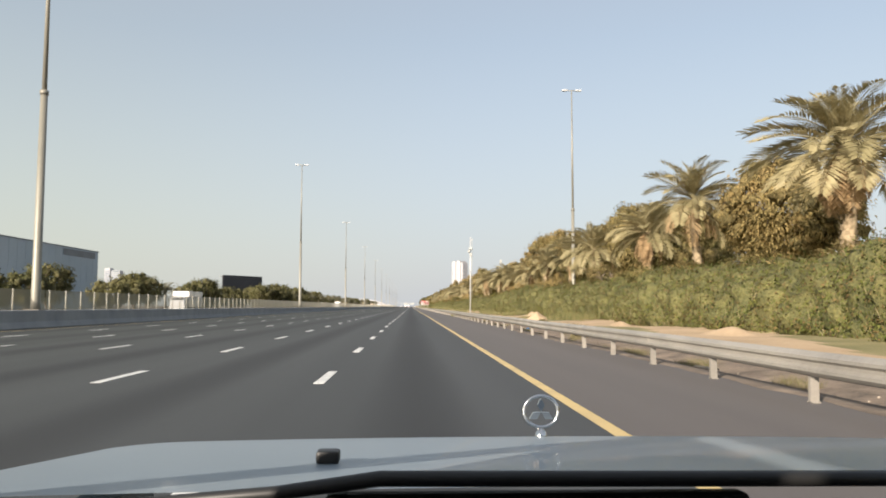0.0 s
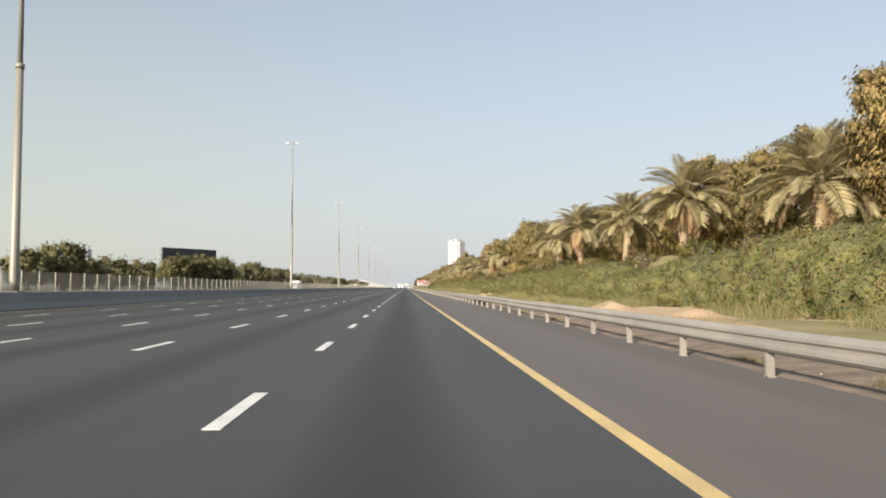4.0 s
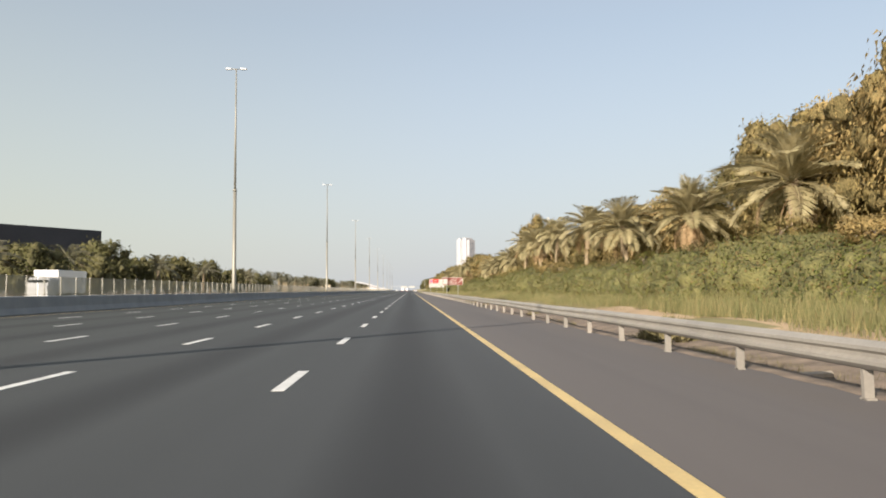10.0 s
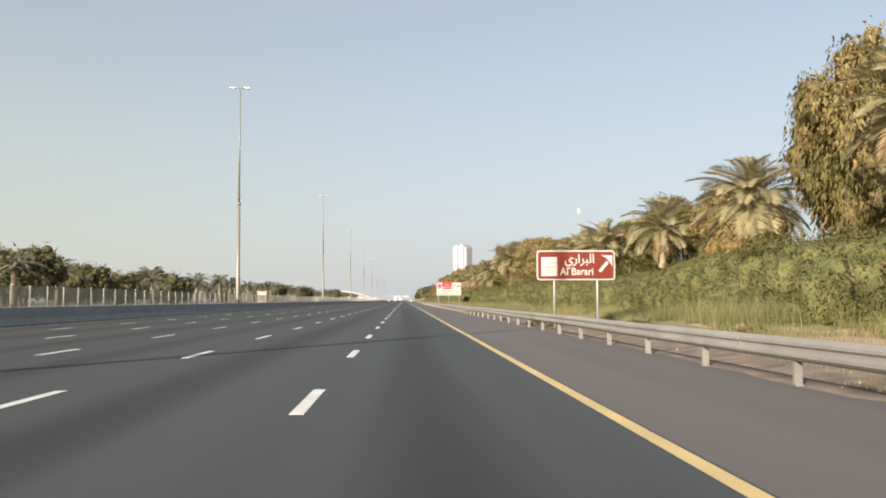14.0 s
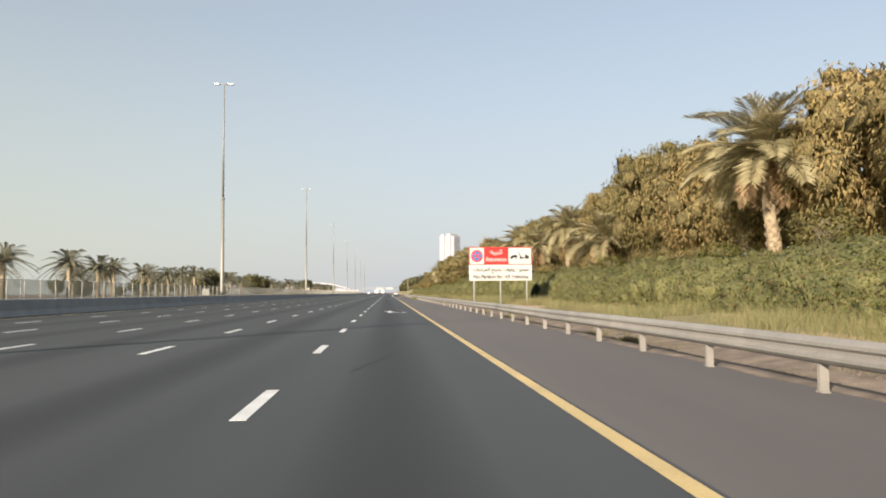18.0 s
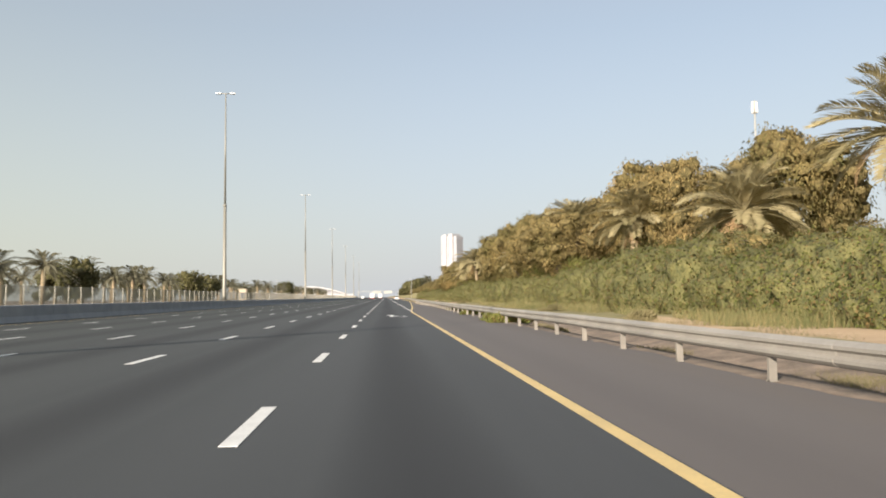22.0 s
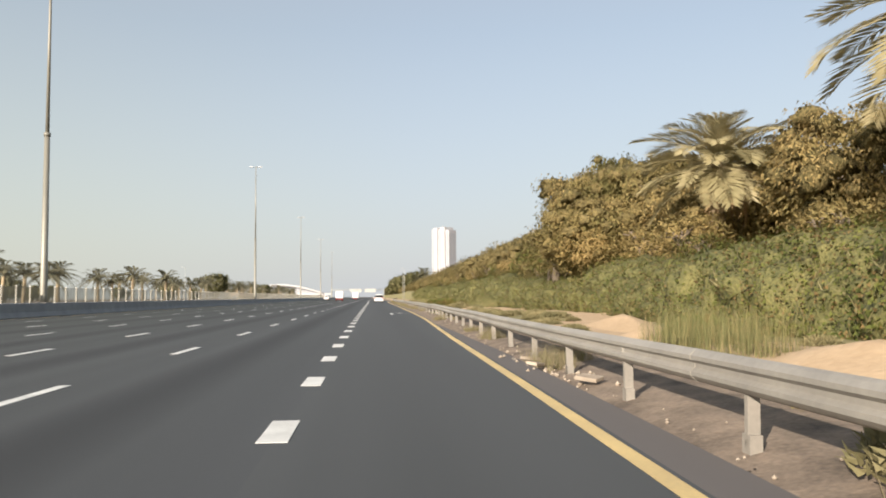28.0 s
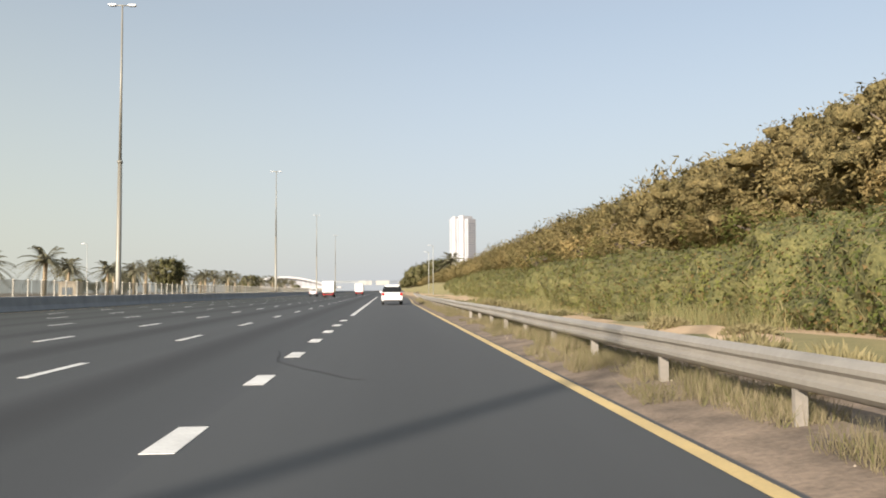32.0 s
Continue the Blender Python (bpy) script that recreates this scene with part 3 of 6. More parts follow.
mast = lamp_mast(28.75, 13.1, (-0.95, 0.95))
mast.matrix_basis = pose(-20.64, 46.4, 0.99)
for y in (154.65, 261.7, 368.95, 477.4, 584.4, 691.5, 798.2, 905.8, 1013, 1120, 1227):
    copy_thing(mast, pose(-20.64, y, 0.99))
tall = copy_thing(mast, pose(19.45, 84.1, 0.8) @ Matrix.Diagonal((0.82, 0.82, 0.86, 1)))
tagged(tall, "tall pale steel lamp mast rising behind the hedge")

# ---- guard rail ----
rail = thing("guard_rail", "galvanised steel guard rail on posts beside the shoulder", "guard rail", kind="structure")
wave = [(0.02, 0.40), (-0.015, 0.42), (-0.06, 0.46), (-0.06, 0.50), (-0.01, 0.535), (-0.01, 0.575), (-0.06, 0.61), (-0.06, 0.65), (-0.015, 0.69), (0.02, 0.71)]
wave = [(x, 0.705 - (0.71 - z) * 1.09) for x, z in wave]
wave = wave + [(x + 0.012, z) for x, z in wave[::-1]]
PSTEP = 3.43
POSTS_N = (0, 8, 55, 78, 102, 131, 147, 162, 177, 192, 214, 227, 260)
POSTS_Y = (10.21, 37.65, 199.6, 279.26, 361.81, 461.42, 515.93, 567.02, 619.63, 670.58, 746.68, 790.91, 904.0)
bm = bmesh.new()
box(bm, 0.03, 0.15, -0.03, 0.03, -0.35, 0.66)
box(bm, 0.03, 0.15, -0.075, 0.075, -0.35, 0.02)
post2_me = bpy.data.meshes.new("rail_post")
bm.to_mesh(post2_me)
bm.free()
post2_me.materials.append(M_POST)
bm = bmesh.new()
box(bm, 0.0, 0.05, -0.06, 0.06, 0.44, 0.68, 0.008)
block_me = bpy.data.meshes.new("spacer_block")
bm.to_mesh(block_me)
bm.free()
block_me.materials.append(M_STEEL)
YP0 = 10.21 - 6 * PSTEP
for i in range(300):
    n = i - 6
    y = 10.21 + PSTEP * n if n < 0 else 904.0 + PSTEP * (n - 260) if n > 260 else float(np.interp(n, POSTS_N, POSTS_Y))
    m = pose(rail_x(y), y, 0, 0.8 * math.sin(i * 1.7), 1.2 * math.sin(i * 2.3), 0)
    po = piece("rail_post", post2_me, rail, m)
    if i % 2 == 0:
        pl_ = piece("spacer_block", block_me, rail, m)
for i in range(0, 164):
    y = YP0 + 2 * PSTEP * i
    xa, xb = rail_x(y), rail_x(y + 2 * PSTEP)
    vs, fs = extrude_profile(wave, 0, 2 * PSTEP + 0.12)
    vs = [(x + (xb - xa) * yy / (2 * PSTEP) + (0.006 if i % 2 else 0), yy, z + 0.012 * math.sin(i * 1.9) + (0.012 * (math.sin((i + 1) * 1.9) - math.sin(i * 1.9))) * yy / (2 * PSTEP)) for x, yy, z in vs]
    bme = mesh_of("rail_beam", vs, fs, M_STEEL)
    ob = piece("rail_beam", bme, rail, pose(xa, y, 0))


# ---- planting ----
rng = random.Random(7)


def quads_mesh(name, centres, ups, sides, mat_, normals=None, corners=4):
    """Many small leaf blades: each with 4 or 3 corners from its root along up, widened by side; normals: the soft shading of the mass they belong to."""
    n = len(centres)
    c, u, s = np.array(centres), np.array(ups), np.array(sides)
    if corners == 4:
        v = np.stack([c - s * 0.5, c + s * 0.5, c + u + s * 0.3, c + u - s * 0.3], 1)
    else:
        v = np.stack([c - s * 0.5, c + s * 0.5, c + u], 1)
    me = bpy.data.meshes.new(name)
    me.vertices.add(corners * n)
    me.vertices.foreach_set("co", v.ravel())
    me.loops.add(corners * n)
    me.loops.foreach_set("vertex_index", np.arange(corners * n))
    me.polygons.add(n)
    me.polygons.foreach_set("loop_start", np.arange(0, corners * n, corners))
    me.materials.append(mat_)
    me.update(calc_edges=True)
    if normals is not None:
        me.polygons.foreach_set("use_smooth", [True] * n)
        me.normals_split_custom_set_from_vertices(np.repeat(normals, corners, 0).tolist())
    return me


def rand_dirs(r, n):
    d = r.normal(size=(n, 3))
    return d / np.linalg.norm(d, axis=1)[:, None]


def frond_mesh(name, length, arch, droop, fold, mat_, seed, leaflets=30):
    """One feather palm leaf along +x: an arched midrib with two rows of narrow leaflets."""
    r = np.random.RandomState(seed)
    t = np.linspace(0, 1, 9)
    ang = arch - (arch + droop) * t ** 1.3
    xs = np.concatenate([[0], np.cumsum(np.cos(ang[:-1]) * length / 8)])
    zs = np.concatenate([[0], np.cumsum(np.sin(ang[:-1]) * length / 8)])
    bm = bmesh.new()
    tube(bm, [(x, 0, z) for x, z in zip(xs, zs)], [0.05 * (1 - 0.85 * k) for k in t], 4, cap=False)
    for side in (-1, 1):
        for k in range(leaflets):
            f = 0.12 + 0.88 * (k + r.rand() * 0.6) / leaflets
            px, pz = np.interp(f, t, xs), np.interp(f, t, zs)
            an = np.interp(f, t, ang)
            ln = length * 0.19 * (0.45 + 1.1 * math.sin(math.pi * min(1, f * 0.85 + 0.12))) * (0.85 + 0.3 * r.rand())
            along = Vector((math.cos(an), 0, math.sin(an)))
            up = Vector((-math.sin(an), 0, math.cos(an)))
            out = Vector((0, side, 0)) * math.cos(fold) + up * math.sin(fold)
            d = (along * (0.75 + 0.2 * r.rand()) + out * (0.8 + 0.25 * r.rand()) - Vector((0, 0, 0.15 * r.rand()))).normalized() * ln
            w = along.cross(d).normalized().cross(d).normalized() * 0.036
            p = Vector((px, 0, pz))
            tip = p + d - Vector((0, 0, 0.12 * ln))
            bm.faces.new([bm.verts.new(q) for q in (p, p + d * 0.45 + w, tip, p + d * 0.45 - w)])
    me = bpy.data.meshes.new(name)
    bm.to_mesh(me)
    bm.free()
    me.materials.append(mat_)
    return me


FR_UP = [frond_mesh("frond", 3.9, 0.3, 0.45, 0.45, M_FROND, 1, 46), frond_mesh("frond", 3.7, 0.25, 0.7, 0.4, M_FROND, 2, 46), frond_mesh("frond", 4.1, 0.35, 0.9, 0.35, M_FROND, 3, 46)]
FR_DRY = [frond_mesh("frond", 3.2, 0.15, 0.9, 0.2, M_FRONDDRY, 4, 24), frond_mesh("frond", 3.0, 0.25, 1.1, 0.3, M_FRONDDRY, 5, 24)]


def palm(height, lean, seed, size=1.0, dry=3, count=44):
    """A date palm: rough tapered trunk with old leaf stubs and a crown of single fronds."""
    r = random.Random(seed)
    root = thing("date_palm", "date palm with dusty green arching fronds above a rough trunk", "palm tree", group="palms on the bank")
    bm = bmesh.new()
    path = [(lean * (k / 8) ** 1.6, 0.1 * math.sin(seed + k), height * k / 8 - 0.5 * (k == 0)) for k in range(9)]
    tube(bm, path, [0.34, 0.29, 0.26, 0.25, 0.25, 0.25, 0.26, 0.28, 0.22], 10)
    k = 0
    z = 0.3
    while z < height:
        for s in range(5):
            a = s * math.tau / 5 + k * 0.63
            f = z / height
            cx = lean * f ** 1.6
            q = Vector((math.cos(a), math.sin(a), 0))
            c = Vector((cx, 0, z)) + q * 0.255
            sd = Vector((-q.y, q.x, 0)) * 0.11
            vs = [bm.verts.new(v) for v in (c - sd, c + sd, c + q * 0.10 + Vector((0, 0, 0.2)) + sd * 0.6, c + q * 0.10 + Vector((0, 0, 0.2)) - sd * 0.6, c + Vector((0, 0, 0.28)))]
            bm.faces.new(vs[:4])
            bm.faces.new((vs[3], vs[2], vs[4]))
        z += 0.24
        k += 1
    part("trunk", bm, M_TRUNK, root)
    top = Vector((lean, 0, height))
    for i in range(count):
        u = i / count
        a = i * 2.39996 + r.uniform(-0.2, 0.2)
        tilt = -78 + 118 * u ** 0.8 + r.uniform(-9, 9)
        me = r.choice(FR_UP)
        if tilt > 30 and r.random() < 0.3:
            me = r.choice(FR_DRY)
        s = size * r.uniform(0.85, 1.05) * (0.68 + 0.32 * min(1, 2.5 * u))
        m = Matrix.Translation(top + Vector((0, 0, 0.25 - 0.4 * u))) @ Matrix.Rotation(a, 4, "Z") @ Matrix.Rotation(radians(tilt), 4, "Y") @ Matrix.Rotation(r.uniform(-0.3, 0.3), 4, "X") @ Matrix.Diagonal((s, s, s, 1))
        piece("frond", me, root, m)
    for i in range(dry):
        a = r.uniform(0, math.tau)
        s = size * r.uniform(0.72, 0.98)
        m = Matrix.Translation(top + Vector((0, 0, -0.35))) @ Matrix.Rotation(a, 4, "Z") @ Matrix.Rotation(radians(r.uniform(44, 78)), 4, "Y") @ Matrix.Diagonal((s, s, s, 1))
        piece("frond", r.choice(FR_DRY), root, m)
    return root


# the palms of the bank: along the road, height of the crown's heart, size
PALMS = [(19, 8.7, 1.0), (34.6, 8.7, 1.2), (52.2, 8.6, 1.0), (64.8, 7.65, 0.95), (80.1, 7.35, 1.0), (97.5, 7.8, 0.95), (113.3, 7.45, 1.0), (129.5, 7.0, 0.95), (145.8, 6.55, 1.0), (162.7, 7.68, 1.0), (179.1, 7.5, 0.95), (194, 8.0, 0.95), (209.5, 7.55, 1.0), (260.9, 7.65, 1.0), (275.8, 6.9, 1.05), (291.7, 5.95, 1.05), (308.6, 6.65, 1.05), (324.6, 6.5, 0.9), (339.3, 6.85, 1.0), (358, 8.3, 1.0), (374, 8.4, 0.95), (387.2, 8.2, 1.05), (404.2, 8.9, 1.0), (418.3, 7.0, 1.0), (435.4, 6.85, 1.0), (450, 6.3, 0.9), (463, 6.1, 0.9), (517.5, 8.6, 1.25), (549.4, 6.2, 1.1), (564, 8.3, 0.95), (580, 7.4, 0.95), (597.5, 9.0, 1.0), (611.4, 7.3, 0.95), (626.5, 5.9, 1.0), (644.8, 7.35, 1.1), (664.5, 8.7, 1.15), (693.3, 6.0, 1.15), (711, 9.3, 1.0), (721.7, 8.05, 0.95), (729, 7.3, 0.9), (755.5, 9.3, 1.25), (772.6, 7.6, 1.15), (788, 7.5, 1.0)]
protos = {}
for k, (y, z, s) in enumerate(PALMS):
    x = 21.6 + 0.4 * math.sin(k * 2.7)
    g = ground_z(x, y)
    hgt = round((z - g) / 0.8) * 0.8
    skirt = y in (34.6, 275.8, 517.5, 564, 580, 664.5, 711)
    key = (hgt, k % 2, skirt)
    if key not in protos:
        protos[key] = palm(hgt, (0.5, -0.3)[k % 2] * hgt / 5, k, 1.0, 22 if skirt else (3, 6)[k % 2], (46, 52)[k % 2])
        pm = protos[key]
    else:
        pm = copy_thing(protos[key], pose(0, 0, 0))
    pm.matrix_basis = pose(x, y, z - hgt, 0, 0, rng.uniform(0, 360)) @ Matrix.Diagonal((s, s, 1, 1))


def crown_frame(seed, h, r, clumps, low):
    """The clumps of a crown: directions, centres and sizes."""
    q = np.random.RandomState(seed)
    d = rand_dirs(q, clumps)
    d[:, 2] = d[:, 2] * 0.9 + 0.12
    rad = q.uniform(0.25, 1.0, clumps)[:, None] ** 0.5
    c = d * rad * np.array([r, r, h * (1 - low) * 0.5]) * 0.93 + np.array([0, 0, h * (0.46 + low * 0.32)])
    return q, d, c, q.uniform(0.55, 1.3, clumps) * r * min(0.3, 2.6 / clumps ** 0.5)


def tree_mesh(name, seed, h, r, clumps, per, mat_, hang, leaf_l, low=0.28, wide=0.34):
    """The crown of a broad desert tree: uneven soft clumps of very many fine hanging leaves, with gaps."""
    q, d, c, size = crown_frame(seed, h, r, clumps, low)
    n = clumps * per
    ball = rand_dirs(q, n) * (q.uniform(0, 1, n) ** 0.5)[:, None]
    off = ball * np.repeat(size, per)[:, None]
    off[:, 2] = np.where(off[:, 2] < 0, off[:, 2] * (1 + 0.6 * hang), off[:, 2] * 0.85)
    cen = np.repeat(c, per, 0) + off
    loose = np.flatnonzero(q.uniform(0, 1, n) < 0.4)
    ld = rand_dirs(q, len(loose))
    cen[loose] = ld * q.uniform(0.5, 0.9, len(loose))[:, None] * np.array([r, r, h * (1 - low) * 0.5]) + np.array([0, 0, h * (0.46 + low * 0.32)])
    ball[loose] = ld
    up = rand_dirs(q, n) * (1 - hang) + np.array([0, 0, -1.0]) * hang + ball * 0.4
    up /= np.linalg.norm(up, axis=1)[:, None]
    ln = q.uniform(0.6, 1.4, n)[:, None] * leaf_l
    side = np.cross(up, rand_dirs(q, n))
    side /= np.linalg.norm(side, axis=1)[:, None] + 1e-6
    nrm = ball * 0.5 + np.repeat(d, per, 0) * 0.85 + rand_dirs(q, n) * 0.35
    nrm /= np.linalg.norm(nrm, axis=1)[:, None]
    side *= np.sign(np.sum(np.cross(side, up) * nrm, 1) + 1e-9)[:, None]
    return quads_mesh(name, cen, up * ln, side * ln * wide, mat_, nrm, 3)


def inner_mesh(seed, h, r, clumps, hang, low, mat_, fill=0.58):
    """Ragged lumps that a crown's outer leaves hide, coloured dark as shade between them."""
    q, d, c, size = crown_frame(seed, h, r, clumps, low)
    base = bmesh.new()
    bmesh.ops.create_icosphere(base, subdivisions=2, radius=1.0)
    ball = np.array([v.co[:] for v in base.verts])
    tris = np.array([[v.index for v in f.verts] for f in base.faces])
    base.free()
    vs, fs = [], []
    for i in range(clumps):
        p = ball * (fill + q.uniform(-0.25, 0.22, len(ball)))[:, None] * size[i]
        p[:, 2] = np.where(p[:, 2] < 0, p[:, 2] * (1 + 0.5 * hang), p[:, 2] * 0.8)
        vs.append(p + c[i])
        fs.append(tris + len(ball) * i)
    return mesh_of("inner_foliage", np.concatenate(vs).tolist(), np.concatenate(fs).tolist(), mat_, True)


def limbs(seed, h, r, stems=3):
    q = random.Random(seed)
    bm = bmesh.new()
    for s in range(stems):
        a = s * math.tau / stems + q.uniform(0, 1)
        p = [Vector((0.15 * math.cos(a), 0.15 * math.sin(a), -0.4))]
        for k in range(1, 5):
            f = k / 4
            p.append(Vector((math.cos(a) * r * 0.5 * f ** 1.3 + q.uniform(-0.2, 0.2), math.sin(a) * r * 0.5 * f ** 1.3 + q.uniform(-0.2, 0.2), h * 0.68 * f)))
        tube(bm, p, [0.14, 0.115, 0.085, 0.06, 0.035], 7)
        for j in range(3):
            b = p[2 + j % 2]
            e = b + Vector((q.uniform(-1, 1) * r * 0.5, q.uniform(-1, 1) * r * 0.5, h * q.uniform(0.12, 0.28)))
            tube(bm, [b, (b + e) / 2 + Vector((0, 0, 0.2)), e], [0.06, 0.04, 0.02], 5)
    return bm


def tree(seed, h, r, clumps, per, mat_, hang, leaf_l, label, group, name="tree", low=0.28, wide=0.34, inner=None):
    root = thing(name, label, "tree", group=group)
    part("trunk", limbs(seed, h, r), M_BARK, root)
    part("crown", tree_mesh("crown", seed, h, r, clumps, per, mat_, hang, leaf_l, low, wide), None, root)
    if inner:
        part("inner_foliage", inner_mesh(seed, h, r, clumps, hang, low, inner, 0.48 if leaf_l < 0.3 else 0.42), None, root, "ragged inner lumps coloured dark as shade between the leaves")
    return root


GHAF = "drooping desert tree with fine yellowish olive foliage"
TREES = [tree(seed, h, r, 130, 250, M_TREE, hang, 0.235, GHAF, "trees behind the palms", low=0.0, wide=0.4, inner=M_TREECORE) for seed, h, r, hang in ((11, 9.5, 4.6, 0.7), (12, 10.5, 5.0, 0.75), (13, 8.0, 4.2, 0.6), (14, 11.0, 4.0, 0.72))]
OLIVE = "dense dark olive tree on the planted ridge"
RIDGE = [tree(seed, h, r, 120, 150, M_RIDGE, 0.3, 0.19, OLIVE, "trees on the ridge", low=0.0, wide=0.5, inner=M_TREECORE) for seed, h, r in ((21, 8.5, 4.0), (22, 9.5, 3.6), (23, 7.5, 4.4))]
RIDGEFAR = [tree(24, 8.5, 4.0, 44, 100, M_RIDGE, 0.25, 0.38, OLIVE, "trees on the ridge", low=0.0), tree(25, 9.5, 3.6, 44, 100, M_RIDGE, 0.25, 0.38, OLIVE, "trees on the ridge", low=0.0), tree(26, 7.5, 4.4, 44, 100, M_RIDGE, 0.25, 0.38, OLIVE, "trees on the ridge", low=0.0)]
used = set()


def plant(protos_, k, m):
    t = protos_[k % len(protos_)]
    if t.name in used:
        t = copy_thing(t, m)
    used.add(t.name)
    t.matrix_basis = m
    return t


# single large trees that rise over the palms: along the road, from the road, height
BIG = [(48, 26, 11), (67, 26, 11), (80, 26, 12.3), (90, 25.5, 11.8), (108, 27, 10.5), (122, 25.5, 14.2), (131, 25.5, 13.5), (143, 26, 13), (154, 26, 11), (166, 26, 11.4), (182, 27, 11), (197, 26, 11.5), (213, 27, 11), (231, 25.5, 9.5), (240, 25.5, 12.6), (248, 25.5, 13.3), (257, 26, 14.2), (267, 26, 13.5), (280, 27, 10.5), (293, 25.5, 12), (301, 25.5, 13.6), (308, 26, 12), (317, 26, 12.5), (327, 26.5, 11.2), (342, 27, 11), (358, 27, 11.5), (373, 27, 11), (390, 26, 10.5), (402, 26, 12), (406, 26.5, 11.8), (413.5, 26, 15.4), (432, 27, 10.8), (446, 27, 11), (460, 27, 10.5), (474, 26, 10.5), (486, 25.5, 10.8), (497, 25.5, 11), (507, 25.5, 12.4), (516, 25.5, 12.8), (526, 26, 12), (535, 26, 13), (544, 25.5, 14.8), (553, 25.5, 13.2), (563, 26, 13.2), (576, 27, 12), (592, 25.5, 13), (601, 25.5, 12.8), (615, 27, 11.5), (630, 26.5, 11.5), (645, 25.5, 12.6), (654, 25.5, 13.8), (666, 25, 12.5), (675, 25, 12.5), (684, 25, 13.3), (695, 25.5, 14), (704, 25.5, 14.8), (713, 25.5, 15), (722, 26, 15), (732, 27, 13), (745, 26, 11.5), (757, 26, 12), (767, 26, 9.8), (776, 25, 9.6), (788, 25.5, 11.8), (800, 24.6, 13.2), (659, 20.0, 9.6), (669, 20.4, 9.8), (680, 20.3, 10.8), (703, 20.0, 12.0), (788, 20.4, 10.4), (784.5, 19.2, 7.4), (785, 22.0, 10.2)]
for k, (y, x, top) in enumerate(BIG):
    g = ground_z(x, y)
    s = (top - g) / (0.94 * (9.5, 10.5, 8.0, 11.0)[k % 4])
    w = rng.uniform(0.92, 1.12)
    plant(TREES, k, pose(x, y, g - 0.1, 0, 0, rng.uniform(0, 360)) @ Matrix.Diagonal((w, w, s, 1)))
k = 0
y = 802.0
while y < 1200:
    for x, top in ((24.0, 9.0), (28.5, 11.3), (33.5, 13.3)):
        g = ground_z(x, y)
        tt = (top - (y - 850) * 0.006) * rng.uniform(0.94, 1.05)
        s = (tt - g) / (8.5, 9.5, 7.5)[k % 3]
        w = max(s, 0.95) * rng.uniform(0.95, 1.15)
        plant(RIDGE if y < 878 else RIDGEFAR, k, pose(x + rng.uniform(-0.8, 0.8), y + rng.uniform(-1.5, 1.5), g - 0.3, 0, 0, rng.uniform(0, 360)) @ Matrix.Diagonal((w, w, s, 1)))
        k += 1
    y += 5.2 if y < 950 else 9.0

# ---- hedge on the slope of the bank ----


def hedge_section(t):
    """The hedge's outer line from its foot to the top of the bank."""
    pts = [(15.6, 0.0), (15.4, 0.6), (15.55, 1.3), (15.95, 2.1), (16.6, 2.7), (17.5, 3.1), (18.8, 3.35), (20.6, 3.5)]
    f = t * (len(pts) - 1)
    i = min(int(f), len(pts) - 2)
    a, b = pts[i], pts[i + 1]
    return a[0] + (b[0] - a[0]) * (f - i), a[1] + (b[1] - a[1]) * (f - i)


